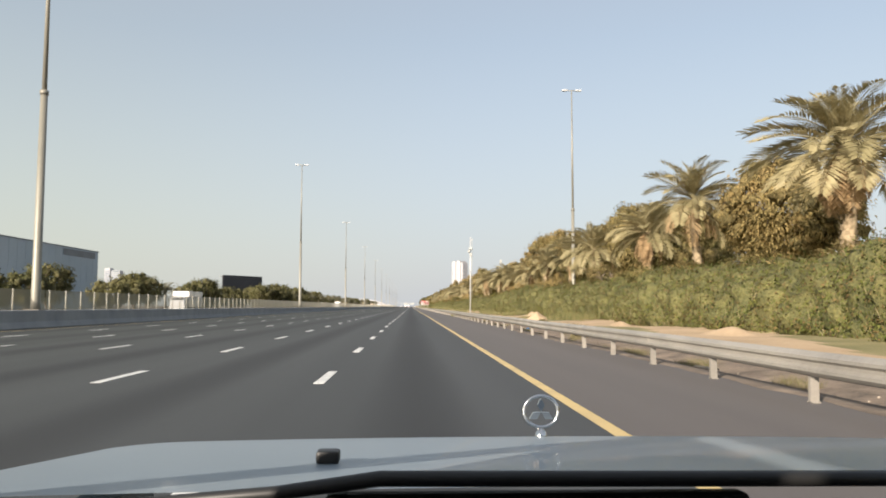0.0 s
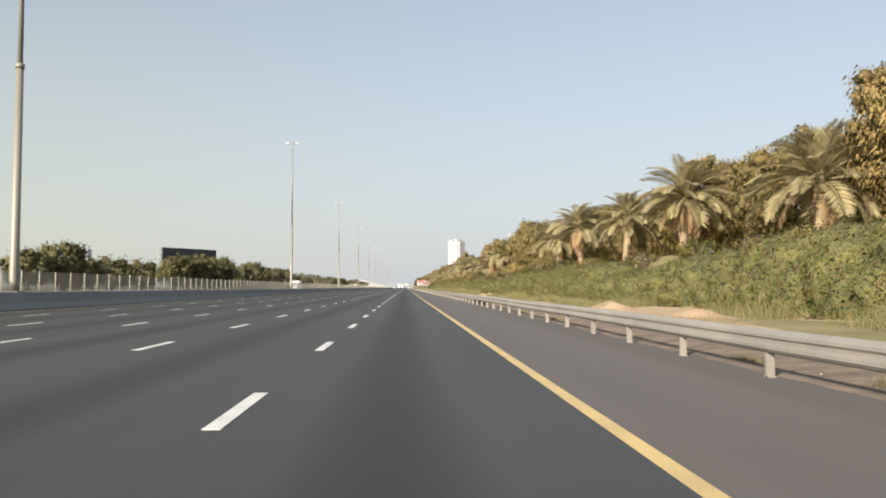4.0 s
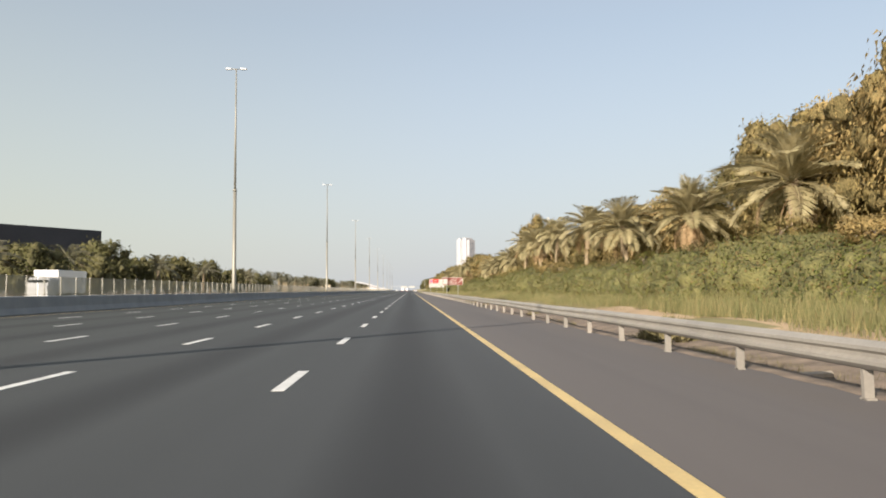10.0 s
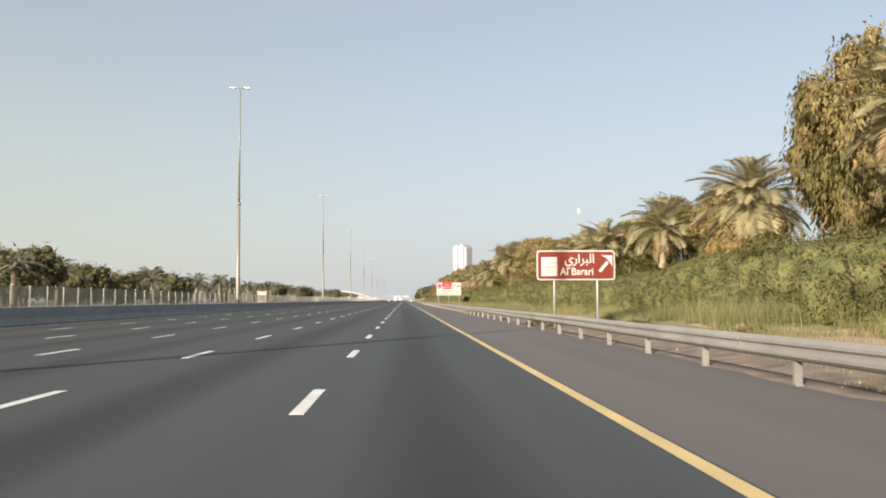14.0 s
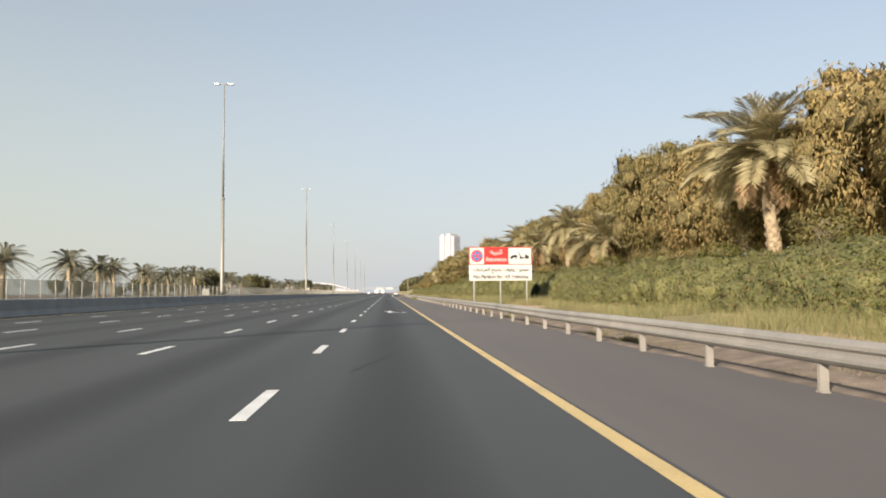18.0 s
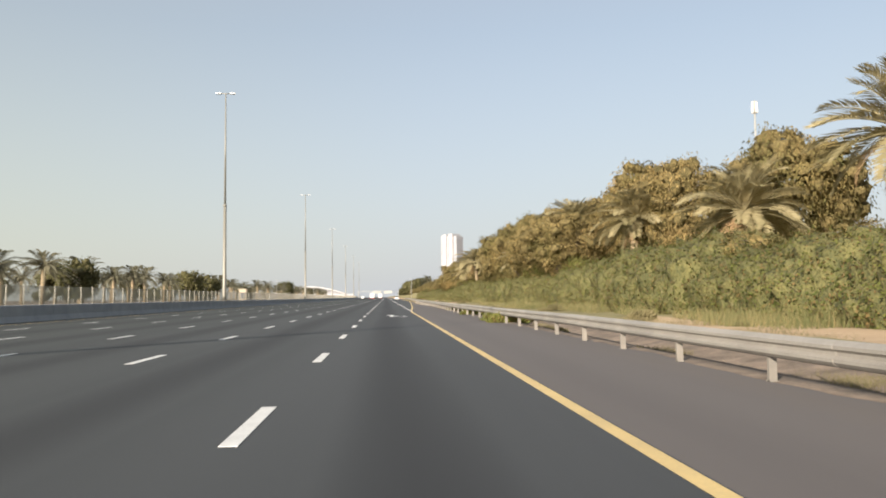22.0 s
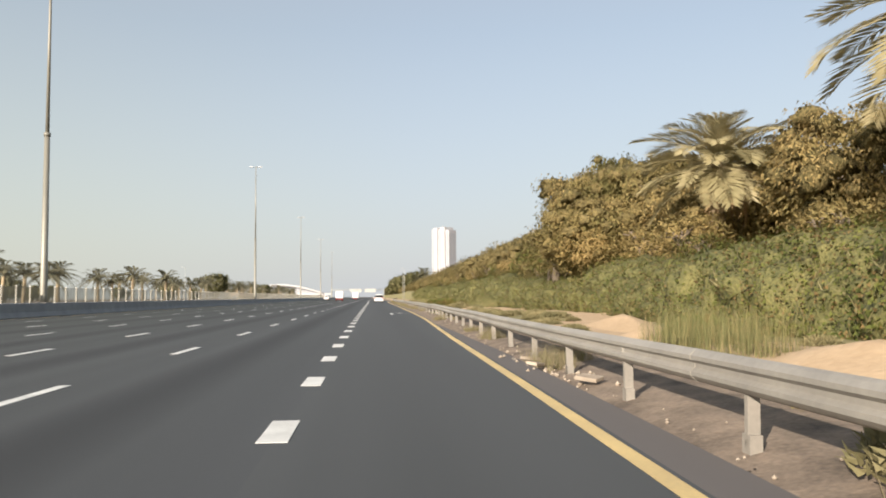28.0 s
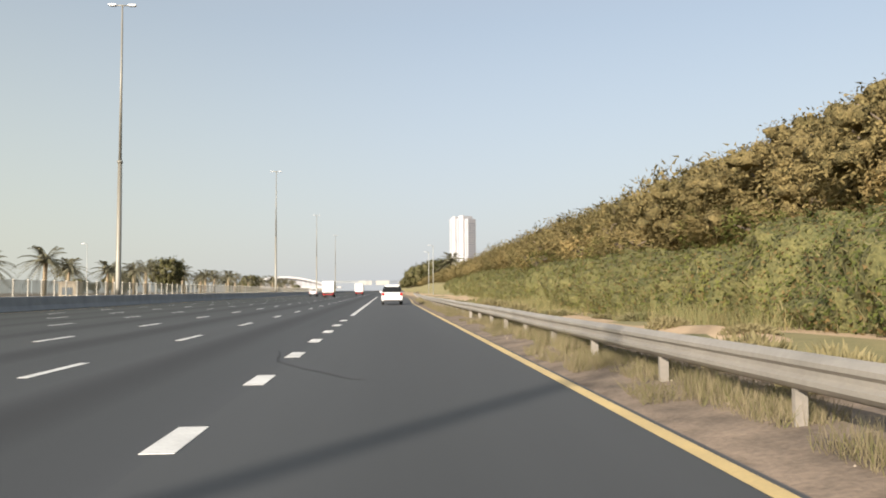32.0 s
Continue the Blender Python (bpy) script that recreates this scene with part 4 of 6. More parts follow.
def hedge_piece(seed, length=8.6):
    q = np.random.RandomState(seed)
    nu, nv = 34, 22
    vs, fs = [], []
    for i in range(nu):
        for j in range(nv):
            x, z = hedge_section(j / (nv - 1))
            y = (i / (nu - 1) - 0.5) * length
            b = noise.noise(Vector((y * 0.8 + seed * 7, x * 0.9, z * 0.9))) * 0.75 + noise.noise(Vector((y * 2.3 + seed * 3, x * 2, z * 2.2))) * 0.5 + noise.noise(Vector((y * 5.5 + seed, x * 5, z * 5))) * 0.26
            b *= min(1.0, 4 * (0.5 - abs(i / (nu - 1) - 0.5)) + 0.5)
            e = (abs(i / (nu - 1) - 0.5) * 2) ** 4
            vs.append((x + 0.22 - b * 0.8 + 1.1 * e, y, z - 0.12 + b * 0.5 - 0.7 * e * z / 3))
    fs = [(i * nv + j, i * nv + j + 1, (i + 1) * nv + j + 1, (i + 1) * nv + j) for i in range(nu - 1) for j in range(nv - 1)]
    v = np.array(vs).reshape(nu, nv, 3)
    n = 7400
    a, b = q.uniform(0, nu - 1.001, n), q.uniform(0, nv - 1.001, n) ** 1.0
    i, j = a.astype(int), b.astype(int)
    fa, fb = (a - i)[:, None], (b - j)[:, None]
    p = v[i, j] * (1 - fa) * (1 - fb) + v[i + 1, j] * fa * (1 - fb) + v[i, j + 1] * (1 - fa) * fb + v[i + 1, j + 1] * fa * fb
    out = np.stack([-(1 - b / nv), 0 * b, 0.25 + b / nv], 1)
    face = out / np.linalg.norm(out, axis=1)[:, None]
    d = rand_dirs(q, n)
    d = d - face * (np.sum(d * face, 1) * 0.55)[:, None] + face * 0.25
    d /= np.linalg.norm(d, axis=1)[:, None]
    p = p + out * (q.uniform(0, 1, n) ** 2 * 0.42 - 0.05)[:, None]
    side = np.cross(d, face + rand_dirs(q, n) * 0.6)
    side /= np.linalg.norm(side, axis=1)[:, None] + 1e-6
    ln = q.uniform(0.05, 0.135, n)[:, None]
    nrm = out / np.linalg.norm(out, axis=1)[:, None] + rand_dirs(q, n) * 0.4
    nrm /= np.linalg.norm(nrm, axis=1)[:, None]
    side *= np.sign(np.sum(np.cross(side, d) * nrm, 1) + 1e-9)[:, None]
    k = 420
    foot = v[q.randint(0, nu, k), np.minimum((q.rand(k) ** 1.6 * 11).astype(int), nv - 1)] + q.uniform(-0.15, 0.15, (k, 3)) + np.array([-0.1, 0, -0.1])
    rod = np.stack([q.normal(-0.15, 0.3, k), q.normal(0, 0.35, k), q.uniform(0.3, 1.0, k)], 1) * q.uniform(0.15, 0.5, k)[:, None]
    twigs = quads_mesh("twigs", foot, rod, np.cross(rod, rand_dirs(q, k)) * 0.12, M_DRYBUSH, None, 3)
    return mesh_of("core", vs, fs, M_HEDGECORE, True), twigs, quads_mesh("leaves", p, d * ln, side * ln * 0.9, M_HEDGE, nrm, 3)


HEDGE = []
for s in range(6):
    core, twigs, leaves = hedge_piece(s + 1)
    root = thing("hedge_bush", "dense green creeping hedge shrub covering the sandy bank", "hedge", group="hedge along the bank")
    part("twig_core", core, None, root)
    tagged(part("leaves", leaves, None, root), kind="stuff")
    tagged(part("undergrowth", twigs, None, root, "brown dry twigs at the hedge's foot"), kind="stuff")
    HEDGE.append(root)
y, k = 2.0, 0
while y < 1060:
    low = 0.97 + 0.10 * math.sin(y * 0.021) + 0.08 * math.sin(y * 0.07) + rng.uniform(-0.13, 0.13)
    if 600 < y < 655 or 525 < y < 562:
        low *= 1.12
    sh = rng.uniform(-0.35, 0.35) + (0.0 if y < 900 else (y - 900) * 0.035)
    m = pose(0.35 * math.sin(y * 0.05) + sh, y, 0.1, 0, 0, rng.uniform(-5, 5)) @ Matrix.Diagonal((1, rng.uniform(0.95, 1.2), low, 1))
    plant(HEDGE, k * 5 + (k // 6), m)
    k += 1
    y += rng.uniform(4.8, 6.2)

SHRUB = []
for i in range(4):
    ob = thing("shrub", "loose green and straw-coloured shrub above the hedge", "shrub", "shrubs on the bank")
    part("stem", limbs(81 + i, 2.0, 1.2), M_BARK, ob)
    part("crown", tree_mesh("crown", 81 + i, 2.3, 1.5, 22, 90, (M_HEDGE, M_TREE, M_RIDGE, M_TREE)[i], 0.3, 0.17, 0.0), None, ob)
    SHRUB.append(ob)
y, k = 8.0, 0
while y < 900:
    x = rng.uniform(17.8, 20.2) + (0 if y < 790 else rng.uniform(0, 4))
    s = rng.uniform(0.6, 1.25) if y < 790 else rng.uniform(1.0, 1.7)
    plant(SHRUB, rng.randrange(4), pose(x, y, 2.7 if x < 20.5 else 3.3, 0, 0, rng.uniform(0, 360)) @ Matrix.Diagonal((s, s * 1.25, s * rng.uniform(0.6, 1.1), 1)))
    y += rng.uniform(4.5, 11.0) if y < 790 else rng.uniform(2.5, 5.0)

for x, y, s in ((18.2, 783, 1.3), (18.8, 787, 1.5), (17.9, 791, 1.4), (18.6, 796, 1.5), (18.4, 657, 1.2), (18.6, 664, 1.3), (18.8, 672, 1.2), (18.5, 681, 1.3), (18.4, 703, 1.2), (20.8, 781, 1.7), (20.8, 789, 1.8), (20.6, 797, 1.8), (21.2, 803, 1.7)):
    plant(SHRUB, int(y), pose(x, y, 2.8, 0, 0, y * 7) @ Matrix.Diagonal((s, s * 1.3, s, 1)))

# ---- grass, reeds and small bushes before the hedge ----


def tuft_mesh(seed, n, spread, tall, lean, wide, mat_):
    q = np.random.RandomState(seed)
    c = np.stack([q.uniform(-spread[0], spread[0], n), q.uniform(-spread[1], spread[1], n), q.uniform(-0.12, 0.0, n)], 1)
    u = np.stack([q.normal(0, lean, n), q.normal(0, lean, n), np.ones(n)], 1) * (tall * q.uniform(0.45, 1.1, n))[:, None]
    a = q.uniform(0, math.tau, n)
    s = np.stack([np.cos(a), np.sin(a), 0 * a], 1) * (wide * q.uniform(0.6, 1.3, n))[:, None]
    return quads_mesh("grass_blades", c, u, s * 1.5, mat_, None, 3)


REEDS = [tuft_mesh(31 + i, 1100, (1.0, 3.0), 0.95, 0.2, 0.012, M_GRASS) for i in range(3)]
LOWGRASS = [tuft_mesh(41 + i, 800, (1.0, 2.6), 0.3, 0.38, 0.008, M_DRYGRASS) for i in range(3)]


def grass(me, m, label):
    ob = new("grass", me)
    ob.matrix_basis = m
    return tagged(ob, label, "grass", kind="stuff")


y = 4.0
k = 0
while y < 920:
    dense = 0.92 if 255 < y < 600 else 0.3 if y < 700 else 0.06
    tallness = 1.0 if 270 < y < 470 else 0.75
    for x in (14.8, 13.4):
        if rng.random() < dense * (1.0 if x > 14 else 0.75):
            s = tallness * rng.uniform(0.6, 1.25) * (1.0 if x > 14 else 0.75)
            grass(REEDS[k % 3], pose(x + rng.uniform(-0.5, 0.4), y, ground_z(x, y), 0, 0, rng.choice((0, 180)) + rng.uniform(-8, 8)) @ Matrix.Diagonal((1, 1, s, 1)), "tall yellow-green reed grass at the foot of the hedge")
        k += 1
    for x in (12.0, 10.0, 8.6):
        if rng.random() < dense * ((0.7 if x > 9 else 0.25) if y < 645 else 1.3 if y < 700 else 1.0):
            s = rng.uniform(0.5, 1.3)
            gx2 = x + rng.uniform(-0.6, 0.6) if x > 9 or y < 640 else rail_x(y) + rng.uniform(0.1, 0.5)
            grass(LOWGRASS[k % 3], pose(gx2, y, ground_z(gx2, y), 0, 0, rng.uniform(-2, 2)) @ Matrix.Diagonal((1 if x > 9 else 0.35, 1, s, 1)), "short dry verge grass behind the guard rail")
        k += 1
    y += 5.0


DRYTUFT = [tuft_mesh(141 + i, 700, (0.28, 1.0), 0.46, 0.3, 0.006, M_DRYGRASS) for i in range(3)]
y = 700.0
while y < 930:
    thick = 1.0 if y > 835 else 0.5 if y > 815 else 0.14
    for dx in (-0.32, 0.1, 0.55):
        if rng.random() < thick * (0.5 if dx < 0 else 0.85):
            gx2 = rail_x(y) + dx + rng.uniform(-0.12, 0.12)
            s = rng.uniform(0.45, 1.15) * (0.65 if dx < 0 else 1.0)
            grass(DRYTUFT[rng.randrange(3)], pose(gx2, y + rng.uniform(-0.5, 0.5), ground_z(gx2, y), 0, 0, rng.uniform(-12, 12)) @ Matrix.Diagonal((1, rng.uniform(0.5, 1.1), s, 1)), "straw-coloured dry grass tufts under the guard rail")
    y += 1.7
y = 4.0
while y < 700:
    if rng.random() < 0.8:
        gx2 = rail_x(y) + rng.uniform(0.1, 1.5)
        s = rng.uniform(0.25, 0.6)
        grass(DRYTUFT[rng.randrange(3)], pose(gx2, y, ground_z(gx2, y), 0, 0, rng.uniform(-12, 12)) @ Matrix.Diagonal((rng.uniform(0.6, 1.4), rng.uniform(0.4, 1.1), s, 1)), "straw-coloured dry grass tufts under the guard rail")
    y += 2.3
for gx2, y, s in ((11.6, 751.5, 1.15), (12.2, 754.0, 1.0), (13.6, 884, 0.8), (13.2, 890, 0.9)):
    grass(REEDS[int(y) % 3], pose(gx2, y, ground_z(gx2, y), 0, 0, 20) @ Matrix.Diagonal((0.7, 0.5, s, 1)), "tall yellow-green reed clump on the sand")


def bush_mesh(seed, r, n, mat_):
    q = np.random.RandomState(seed)
    d = rand_dirs(q, n)
    d[:, 2] = np.abs(d[:, 2])
    c = d * (q.uniform(0.25, 1, n) ** 0.5)[:, None] * np.array([r, r, r * 0.7])
    u = d * 0.6 + rand_dirs(q, n) * 0.5 + np.array([0, 0, 0.5])
    u = u / np.linalg.norm(u, axis=1)[:, None] * q.uniform(0.07, 0.16, n)[:, None]
    s = np.cross(u, rand_dirs(q, n))
    s = s / (np.linalg.norm(s, axis=1)[:, None] + 1e-6) * 0.05
    return quads_mesh("twigs", c, u, s, mat_, None, 3)


BUSHES = [bush_mesh(51 + i, 0.55, 900, M_DRYBUSH) for i in range(3)]
GREENBUSH = [bush_mesh(57 + i, 0.55, 1100, M_HEDGE) for i in range(2)]
for k in range(95):
    y = rng.uniform(600, 890) if k % 3 else rng.uniform(20, 600)
    x = rail_x(y) + 0.6 + abs(rng.gauss(0, 1.6)) if k % 2 else rng.uniform(10.5, 14.5)
    ob = tagged(new("desert_bush", BUSHES[k % 3]), "small dry grey-green bush on the sand", "bush", group="verge bushes")
    s = rng.uniform(0.5, 1.4)
    ob.matrix_basis = pose(x, y, ground_z(x, y) - 0.03, 0, 0, rng.uniform(0, 360)) @ Matrix.Diagonal((s, s * 1.2, s * rng.uniform(0.7, 1.2), 1))
for k in range(70):
    y = rng.uniform(768, 806) if k < 45 else rng.uniform(806, 900)
    x = rng.uniform(11.6, 13.4) if k < 45 else rng.uniform(12.5, 15.2)
    ob = tagged(new("desert_bush", BUSHES[k % 3]), "low brown-green bush on the sand behind the guard rail", "bush", group="verge bushes")
    s = rng.uniform(0.5, 1.1)
    ob.matrix_basis = pose(x, y, ground_z(x, y) - 0.03, 0, 0, rng.uniform(0, 360)) @ Matrix.Diagonal((s, s * 1.6, s * 0.75, 1))
for bx, by, bs in ((7.25, 624.0, 1.15), (7.2, 620.8, 1.25), (7.4, 637.7, 1.1), (7.6, 98.6, 1.1), (7.5, 655.0, 0.8), (13.0, 755.8, 1.3), (12.4, 823.5, 1.9), (13.3, 827.0, 2.1), (12.2, 831.5, 1.6), (12.9, 838.0, 1.5)):
    ob = tagged(new("desert_bush", GREENBUSH[int(by) % 2]), "leafy green bush growing beside the guard rail", "bush", group="verge bushes")
    ob.matrix_basis = pose(bx, by, -0.05 if bx < 9 else ground_z(bx, by) - 0.05, 0, 0, by) @ Matrix.Diagonal((bs * 0.8, bs * 1.5, bs * 1.1, 1))

# Near-black bush shape added in place of a shaded hollow in the hedge.
shade_bush = tagged(new("hedge_hollow", bush_mesh(91, 0.6, 1500, material("hollow_shade", (0.012, 0.016, 0.010), (0.028, 0.034, 0.018), rough=0.8, scale=1.0, fine=6, bump=0))), "narrow near-black bush shape standing in for a shaded hedge hollow", "bush")
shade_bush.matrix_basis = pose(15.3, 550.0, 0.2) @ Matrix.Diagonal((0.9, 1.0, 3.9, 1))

# ---- sand heaps, stones and rubble on the verge ----


def heap(x, y, rx, ry, h, seed):
    vs, fs = [(0, 0, h)], []
    for i in range(1, 8):
        for k in range(20):
            a = k * math.tau / 20
            f = i / 7
            n = 1 + 0.22 * noise.noise(Vector((math.cos(a) * 1.5 + seed, math.sin(a) * 1.5, f * 2)))
            vs.append((math.cos(a) * rx * f * n, math.sin(a) * ry * f * n, h * (1 - f) ** 1.2 * n - 0.12 * f))
    for k in range(20):
        fs.append((0, 1 + k, 1 + (k + 1) % 20))
    for i in range(6):
        for k in range(20):
            a, b = 1 + i * 20 + k, 1 + i * 20 + (k + 1) % 20
            fs.append((a, a + 20, b + 20, b))
    ob = tagged(new("sand_mound", mesh_of("sand_mound", vs, fs, M_SAND, True)), "low mound of pale sand beside the hedge", "mound", group="sand mounds")
    ob.matrix_basis = pose(x, y, ground_z(x, y) - 0.02)


for hx, hy, ra, rb, hh in ((12.7, 68.0, 1.25, 1.9, 0.8), (14.3, 80.5, 1.3, 2.2, 0.6), (13.6, 140, 1.5, 5, 0.35), (13.2, 152, 1.4, 5, 0.4), (13.4, 215, 1.5, 6, 0.4), (13.8, 228, 1.2, 5, 0.35), (12.5, 748, 1.5, 4, 0.45), (13.0, 762, 1.6, 5, 0.5), (11.6, 756, 1.0, 3, 0.3), (12.8, 800, 1.7, 7, 0.25), (13.2, 815, 1.8, 6, 0.22), (13.0, 846, 1.7, 7, 0.2), (13.4, 864, 1.6, 7, 0.22), (13.9, 878, 1.3, 5, 0.3), (14.2, 30, 1.2, 3, 0.35), (14.4, 47, 1.0, 3, 0.3)):
    heap(hx, hy, ra, rb, hh, hy)
stone_v, stone_f = [], []
for k in range(2500):
    heaped = k >= 2380
    y = rng.gauss(751.5, 1.6) if heaped else rng.uniform(0, 900)
    x = rng.gauss(7.75, 0.22) if heaped else max(7.35 - max(0.0, y - 690) * 0.03, edge_x(y) + 0.75) + abs(rng.gauss(0, 0.45))
    r = rng.uniform(0.012, 0.05) * (1.3 if heaped else 1.2 if rng.random() < 0.05 else 0.85)
    z = ground_z(x, y) + r * 0.3 if x > 7.4 else 0.0
    b = len(stone_v)
    for dx, dy, dz in ((1, 0, 0), (-0.2, 1, 0.1), (-1, -0.3, 0), (0.2, -1, 0.1), (0, 0, 0.8), (0, 0, -0.8)):
        stone_v.append((x + dx * r * rng.uniform(0.7, 1.2), y + dy * r * rng.uniform(0.7, 1.4), z + dz * r))
    stone_f += [(b, b + 1, b + 4), (b + 1, b + 2, b + 4), (b + 2, b + 3, b + 4), (b + 3, b, b + 4), (b + 1, b, b + 5), (b + 2, b + 1, b + 5), (b + 3, b + 2, b + 5), (b, b + 3, b + 5)]
tagged(new("verge_stones", mesh_of("verge_stones", stone_v, stone_f, M_RUBBLE)), "scattered pale stones and rubble along the verge", "stones", kind="stuff")
bm = bmesh.new()
box(bm, -0.35, 0.35, -0.22, 0.22, 0, 0.09, 0.02)
slab_me = bpy.data.meshes.new("concrete_slab")
bm.to_mesh(slab_me)
bm.free()
slab_me.materials.append(M_RUBBLE)
for k, (x, y) in enumerate(((7.5, 570.6), (7.7, 572.4), (7.8, 282), (7.7, 303.5), (7.9, 748.4), (7.6, 751), (7.75, 752.2), (7.8, 16.2), (7.7, 118), (9.3, 806), (9.5, 794.6))):
    ob = tagged(new("concrete_slab", slab_me), "broken pale concrete slab lying by the guard rail", "rubble", group="rubble pieces")
    ob.matrix_basis = pose(x, y, max(ground_z(x, y), -0.05), rng.uniform(-6, 6), rng.uniform(-8, 8), rng.uniform(0, 180)) @ Matrix.Diagonal((rng.uniform(0.35, 0.7), rng.uniform(0.35, 0.7), 0.7, 1))


bucket = thing("bucket", "small blue plastic bucket lying behind the guard rail", "bucket", at=pose(8.1, 43.7, -0.04, 0, 78, 30) @ Matrix.Diagonal((0.72, 0.72, 0.72, 1)))
bm = bmesh.new()
tube(bm, [(0, 0, 0), (0, 0, 0.02), (0, 0, 0.26)], [0.10, 0.105, 0.14], 14)
part("tub", bm, M_SIGNBLUE, bucket)
bm = bmesh.new()
tube(bm, [(0.14 * math.cos(k * math.tau / 16), 0.14 * math.sin(k * math.tau / 16), 0.26) for k in range(17)], [0.009] * 17, 5, cap=False)
part("rim", bm, M_SIGNBLUE, bucket)


# ---- the far side: trees, palms and buildings ----


def far_palm_crown(seed):
    q = np.random.RandomState(seed)
    c, u, s = [], [], []
    for i in range(38):
        a, e = i * 2.4, q.uniform(-0.5, 1.2)
        for k in range(14):
            f = k / 13
            p = np.array([math.cos(a) * math.cos(e) * 3.4 * f, math.sin(a) * math.cos(e) * 3.4 * f, math.sin(e) * 3.4 * f - 1.5 * f * f])
            for sd in (-1, 1):
                c.append(p)
                d = np.array([math.cos(a + sd * 0.9), math.sin(a + sd * 0.9), -0.35])
                u.append(d * 0.75 * (1.1 - f * 0.6))
                s.append(np.array([-math.sin(a), math.cos(a), 0.4]) * 0.2)
    return quads_mesh("crown", c, u, s, M_FARPALM, None, 3)


FPALM = []
for i in range(2):
    root = thing("far_palm", "dusty green palm beyond the opposite carriageway", "palm tree", group="far palms")
    bm = bmesh.new()
    tube(bm, [(0, 0, -0.3), (0.1, 0, 2.2), (0.2, 0, 4.4)], [0.3, 0.24, 0.24], 8)
    part("trunk", bm, M_TRUNK, root)
    cr = part("crown", far_palm_crown(61 + i), None, root)
    cr.location = (0.2, 0, 4.5)
    FPALM.append(root)
FARLBL = "round dark green tree beyond the opposite carriageway"
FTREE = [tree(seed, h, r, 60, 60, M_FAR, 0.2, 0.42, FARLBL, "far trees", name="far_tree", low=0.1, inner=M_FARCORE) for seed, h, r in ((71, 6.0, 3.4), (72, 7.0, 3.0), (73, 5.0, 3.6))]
y, k = 96.0, 0
while y < 1400:
    for x, chance in ((-60, 0.92), (-76, 0.6)):
        if rng.random() > chance or (y < 315 and x > -70):
            continue
        palmy = rng.random() < (0.14 if y < 440 else 0.4 if y < 600 else 0.97)
        s = rng.uniform(1.35, 1.65) if palmy else rng.uniform(1.5, 1.95)
        m = pose(x + rng.uniform(-2.5, 2.5), y + rng.uniform(-3, 3), 0.1, 0, 0, rng.uniform(0, 360)) @ Matrix.Diagonal((s, s, s, 1))
        plant(FPALM if palmy else FTREE, k, m)
        k += 1
    y += 12.5 if y < 900 else 17.0
for k2 in range(90):
    yy = rng.uniform(1130, 2300)
    s = rng.uniform(1.6, 2.4)
    plant(FTREE if k2 % 3 else FPALM, k2, pose(rng.uniform(21, 36) + (yy - 1130) * 0.01, yy, 2.5, 0, 0, rng.uniform(0, 360)) @ Matrix.Diagonal((s, s, s, 1)))
for k2 in range(50):
    yy = rng.uniform(700, 2400)
    s = rng.uniform(1.0, 1.8)
    plant(FTREE, k2, pose(rng.uniform(-190, -85), yy, 0.1, 0, 0, rng.uniform(0, 360)) @ Matrix.Diagonal((s, s, s, 1)))

for k2, (xx, yy, s) in enumerate(((-84, 444, 1.9), (-92, 462, 2.1), (-88, 486, 1.7), (-97, 500, 2.0), (-80, 516, 1.6), (-101, 476, 2.2))):
    plant(FTREE, k2, pose(xx, yy, 0.1, 0, 0, 60 * k2) @ Matrix.Diagonal((s, s, s, 1)))


def building(name, label, x, y, w, d, h, mat_, turn=0.0, category="building"):
    root = thing(name, label, category, at=pose(x, y, 0, 0, 0, turn))
    bm = bmesh.new()
    box(bm, -w / 2, w / 2, -d / 2, d / 2, -1, h, 0.15)
    part("wall", bm, mat_, root)
    return root


# the white tower block: two offset wings with stepped tops and rows of windows
tower = thing("tower_block", "white high-rise tower with vertical recesses and stepped roof", "tower", at=pose(138, 2150, 0, 0, 0, -46) @ Matrix.Diagonal((0.98, 0.98, 1.17, 1)))
for n, (x0, x1, y0, y1, top) in enumerate(((-21, -13, -11, 11, 107), (-13, -5, -14, 12, 109), (-5, 5, -11, 12, 106.5), (5, 13, -14, 12, 109.5), (13, 21, -10, 11, 105), (-9, 9, -4, 6, 110))):
    bm = bmesh.new()
    box(bm, x0 + 0.02, x1 - 0.02, y0, y1, -1, top, 0.1)
    part("wing", bm, M_TOWER if n % 2 or n > 4 else M_TOWERGREY, tower)
win_me = mesh_of("window", [(-1.1, -0.05, 0), (1.1, -0.05, 0), (1.1, -0.05, 1.9), (-1.1, -0.05, 1.9), (-1.1, 0.3, 0), (1.1, 0.3, 0), (1.1, 0.3, 1.9), (-1.1, 0.3, 1.9)], [(0, 1, 2, 3), (4, 0, 3, 7), (1, 5, 6, 2), (3, 2, 6, 7), (4, 5, 1, 0)], M_WINDOW)
for fl in range(29):
    for cx, yy in ((-17, -11), (-9, -14), (0, -11), (9, -14), (17, -10)):
        piece("window", win_me, tower, pose(cx, yy, 4 + 3.45 * fl))
for fl in range(28):
    for yy in (-7.2, -2.6, 2.6, 7.2):
        piece("window", win_me, tower, pose(21, yy, 4 + 3.45 * fl, 0, 0, 90))

